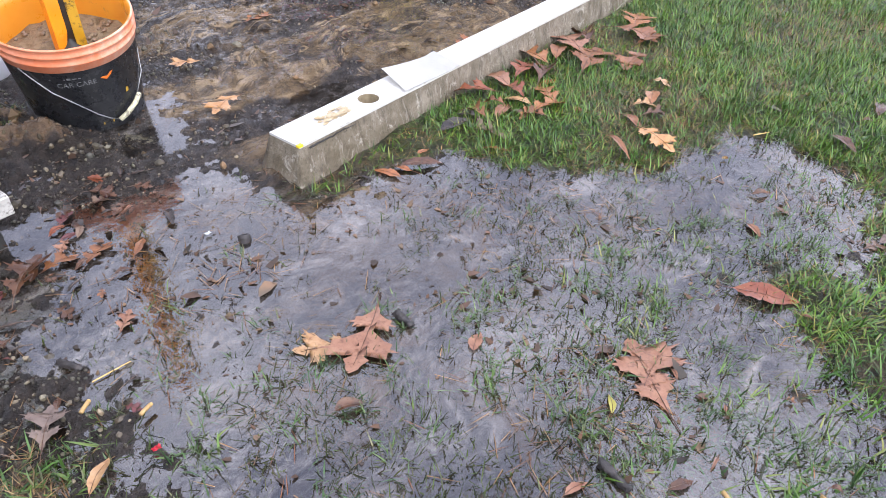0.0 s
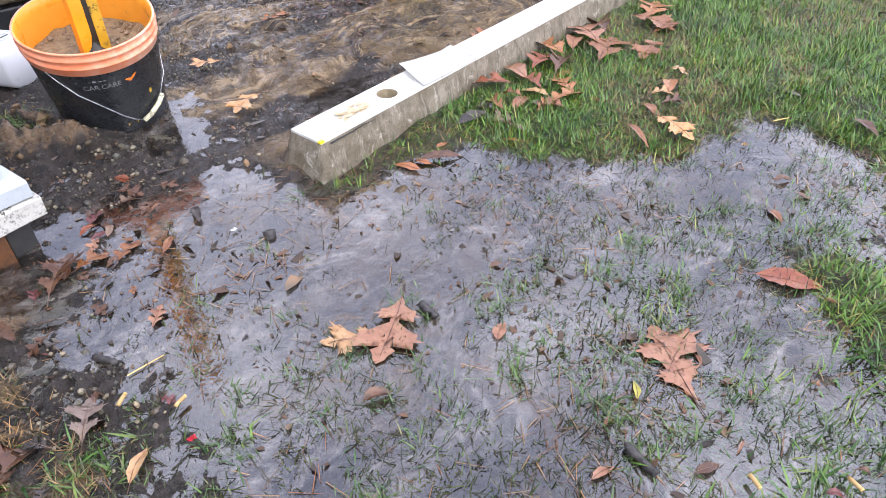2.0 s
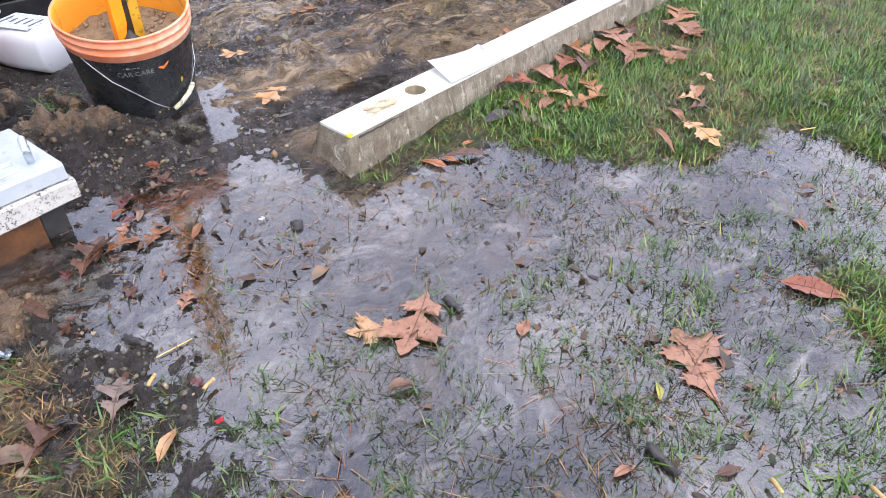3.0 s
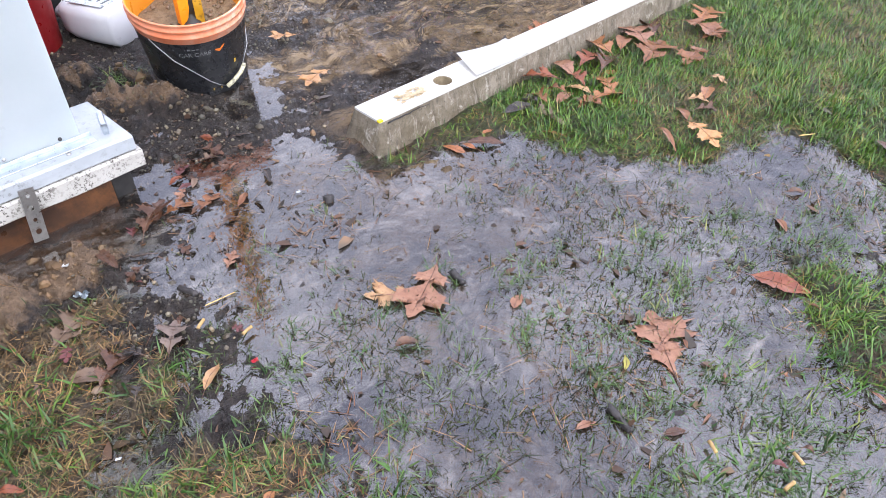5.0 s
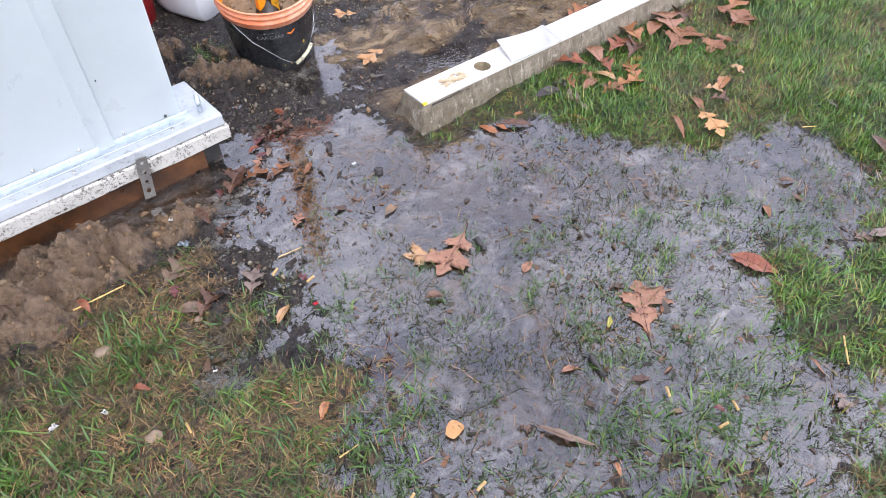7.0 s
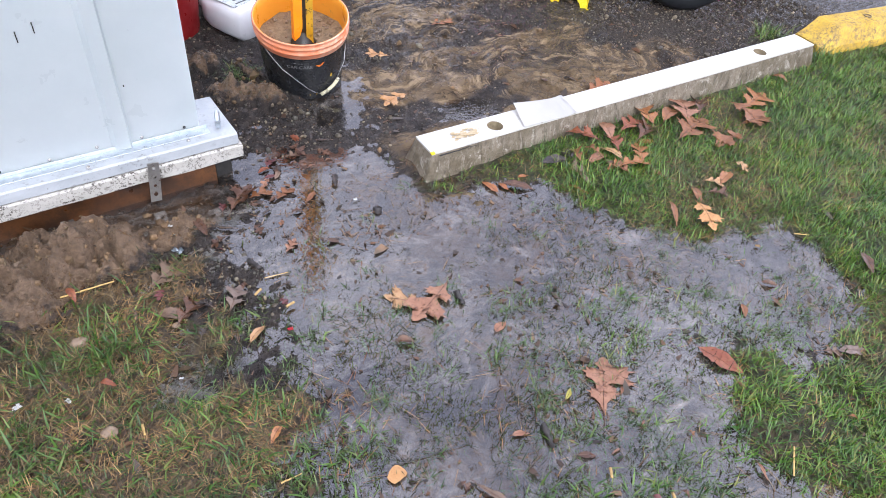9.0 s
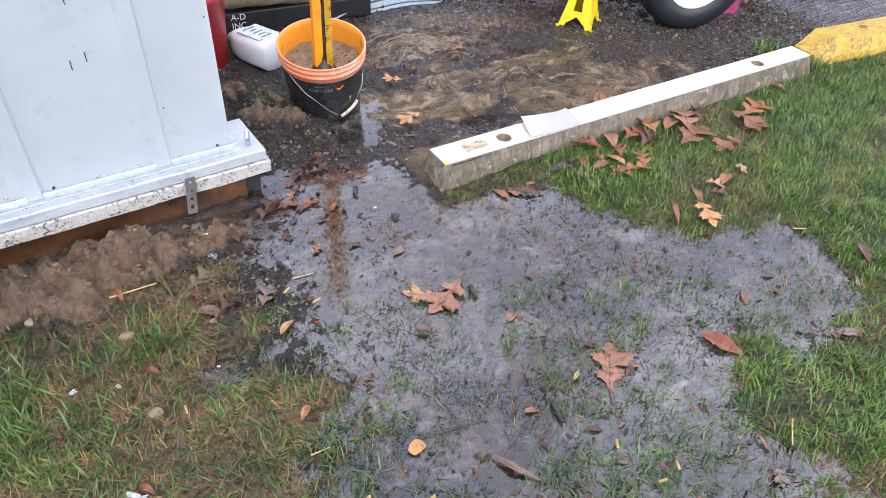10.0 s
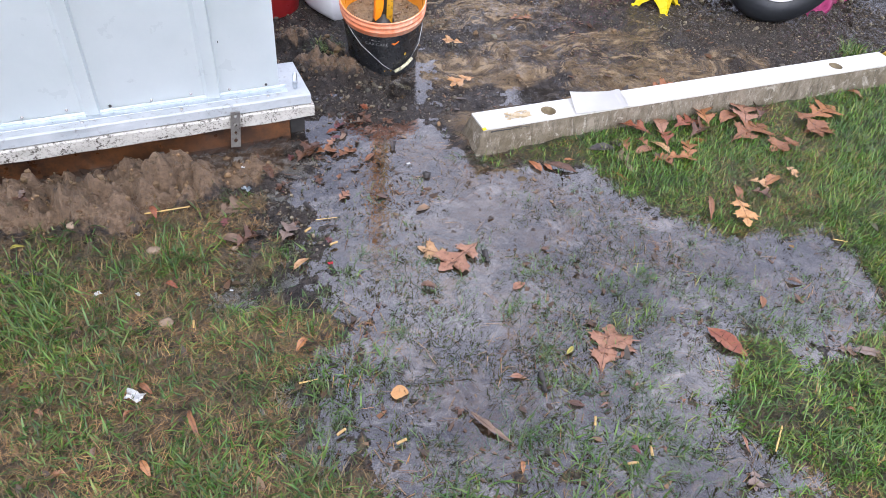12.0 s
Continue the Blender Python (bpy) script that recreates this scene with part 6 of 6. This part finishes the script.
# ---- small litter ----
M_FILTER = surface("cigarette_filter", (0.36, 0.22, 0.08), (0.46, 0.31, 0.13), 120, 0.6, 0.1, 300)
M_PAPER = surface("white_scrap", (0.70, 0.71, 0.70), (0.80, 0.80, 0.78), 60, 0.6, 0.3, 200)
M_STICK = surface("pale_stick", (0.50, 0.32, 0.10), (0.62, 0.42, 0.17), 80, 0.6, 0.3, 300)
M_BARK = surface("wet_bark", (0.020, 0.018, 0.018), (0.060, 0.050, 0.045), 60, 0.4, 0.8, 200, 0.003)
M_REDBIT = surface("red_bit", (0.60, 0.02, 0.05), (0.66, 0.05, 0.07), 60, 0.5, 0.1, 200)


def butt(x0, y0, x1, y1):
    turn = math.degrees(math.atan2(y1 - y0, x1 - x0))
    z = max(0.0, height(x0, y0)) + 0.012
    b = thing("cigarette_butt", pose(x0, y0, z, 0, 0, turn), "soggy yellow cigarette butt in wet grass", "cigarette butt", "cigarette butts")
    bm = bmesh.new()
    tube(bm, [(0, 0, 0), (0.006, 0.0004, 0.0004), (0.013, 0, 0.0008), (0.018, -0.0003, 0.001)], 0.0030, 12)
    part("filter", bm, M_FILTER, b, "", True)
    bm = bmesh.new()
    tube(bm, [(0.0182, -0.0003, 0.001), (0.021, -0.0004, 0.0008)], 0.0028, 12)
    part("paper_end", bm, M_STICK, b, "", True)


butt(0.569, 0.120, 0.552, 0.093)
butt(0.642, 0.022, 0.633, 0.002)
butt(0.575, 0.004, 0.593, 0.001)
butt(0.048, 0.250, 0.062, 0.256)
butt(0.154, 0.194, 0.171, 0.197)
butt(0.123, 0.844, 0.137, 0.853)
butt(0.174, 0.785, 0.186, 0.788)


def stick(name, material, x0, y0, x1, y1, r, label, category, lift=0.01):
    bm = bmesh.new()
    pts, za, zb = [], max(0, height(x0, y0)), max(0, height(x1, y1))
    for k in range(9):
        u = k / 8
        x, y = x0 + (x1 - x0) * u, y0 + (y1 - y0) * u
        pts.append((x + 0.0012 * noise.noise(Vector((x * 40, y * 40, 2))), y + 0.0012 * noise.noise(Vector((x * 40, y * 40, 7))), za * (1 - u) + zb * u + lift + r))
    tube(bm, pts, r, 8, 0.7)
    for v in bm.verts:
        v.co += (0.7 if material == M_BARK and r > 0.004 else 0.25) * r * Vector((noise.noise(v.co * 220), noise.noise(v.co * 220 + Vector((5, 0, 0))), noise.noise(v.co * 220 + Vector((0, 9, 0)))))
    return single(name, bm, material, Matrix(), label, category, smooth=True)


stick("stick", M_STICK, -0.250, 1.004, -0.141, 1.014, 0.0022, "pale straw-yellow stick on the muddy grass", "stick")
stick("stick", M_STICK, -0.178, 0.621, -0.179, 0.584, 0.0026, "short yellow stick on the lawn", "stick", 0.012)
stick("stick", M_STICK, 0.938, -0.034, 0.887, -0.075, 0.0022, "pale dry stick among wet grass", "stick", 0.012)
stick("stick", M_STICK, 1.535, 0.408, 1.567, 0.383, 0.0016, "thin pale stick on the lawn edge", "stick", 0.012)
stick("stick", M_STICK, 0.005, 0.394, 0.045, 0.396, 0.0018, "thin pale stick in muddy grass", "stick", 0.004)
stick("bark_piece", M_BARK, 0.514, 0.262, 0.500, 0.212, 0.0065, "dark wet piece of bark in the puddle", "bark", 0.0)
stick("bark_piece", M_BARK, 0.552, 0.655, 0.545, 0.615, 0.0070, "dark wet piece of bark beside an oak leaf", "bark", 0.0)
stick("bark_piece", M_BARK, 0.152, 0.970, 0.166, 0.926, 0.006, "short black piece of bark in mud", "bark", 0.0)
stick("twig", M_STICK, 0.165, 0.899, 0.222, 0.893, 0.0013, "thin pale twig lying in the mud", "twig", 0.002)
stick("twig", M_BARK, 0.20, 0.33, 0.36, 0.30, 0.0014, "thin dark twig at the puddle edge", "twig", 0.003)


def stone(x, y, r, label="muddy tan stone lying on the grass"):
    bm = bmesh.new()
    bmesh.ops.create_icosphere(bm, subdivisions=3, radius=r)
    for v in bm.verts:
        n = noise.noise(v.co * (1.6 / r) + Vector((x * 30, y * 30, 0)))
        v.co = Vector((v.co.x * 1.15, v.co.y * 0.95, v.co.z * 0.62)) * (1 + 0.28 * n)
    return single("stone", bm, M_STONE, pose(x, y, max(0, height(x, y)) + r * 0.3), label, "stone", "stones", smooth=True)


stone(-0.240, 0.868, 0.014)
stone(-0.234, 0.630, 0.013)
stone(-0.310, 1.140, 0.010, "small tan stone on the dirt heap")
stone(-0.054, 0.849, 0.008)
stone(-0.414, 0.995, 0.012, "small tan stone on the dirt heap")


def scrap(name, x, y, r, material, label, category):
    bm = bmesh.new()
    rnd = random.Random(int(abs(x * 1000)) + int(abs(y * 777)))
    grid = [[bm.verts.new(((i / 6 - 0.5) * 2.0 * r + rnd.uniform(-0.2, 0.2) * r, (j / 5 - 0.5) * 1.3 * r + rnd.uniform(-0.2, 0.2) * r, 0.002 + rnd.uniform(0, 0.55) * r)) for i in range(7)] for j in range(6)]
    for a, b in zip(grid, grid[1:]):
        for i in range(6):
            bm.faces.new((a[i], a[i + 1], b[i + 1], b[i]))
    bmesh.ops.solidify(bm, geom=bm.faces[:], thickness=0.0008)
    return single(name, bm, material, pose(x, y, max(0, height(x, y)) + 0.003, 0, 0, rnd.uniform(0, 180)), label, category)


scrap("paper_scrap", -0.310, 0.454, 0.018, M_PAPER, "crumpled white paper scrap on the lawn", "litter")
scrap("foil_scrap", 0.013, 1.061, 0.013, M_GALV, "crumpled silver foil scrap in the mud", "litter")
scrap("paper_scrap", 0.017, 1.128, 0.006, M_PAPER, "tiny white scrap in the mud", "litter")
scrap("paper_scrap", 0.487, 1.069, 0.006, M_PAPER, "tiny white scrap in shallow water", "litter")
scrap("paper_scrap", -0.370, 0.768, 0.008, M_PAPER, "small white chip on the lawn", "litter")
scrap("paper_scrap", -0.285, 0.736, 0.006, M_PAPER, "small white chip on the lawn", "litter")
scrap("paper_scrap", -0.084, 0.704, 0.004, M_PAPER, "small white chip on the lawn", "litter")
scrap("yellow_scrap", 1.401, 0.425, 0.006, M_FILTER, "small yellow scrap at the puddle edge", "litter")
scrap("red_scrap", 0.158, 0.724, 0.006, M_REDBIT, "tiny red scrap in muddy grass", "litter")


def bottle_neck():
    bm = bmesh.new()
    lathe(bm, [(0.010, -0.006), (0.012, 0.002), (0.012, 0.010), (0.0095, 0.011), (0.0085, 0.002), (0.0001, -0.003)], 24)
    return single("pipe_end", bm, M_BARK, pose(0.522, 1.006, 0.0, 28, 0, 150), "dark hollow pipe end sticking out of the puddle", "pipe", smooth=True)


bottle_neck()
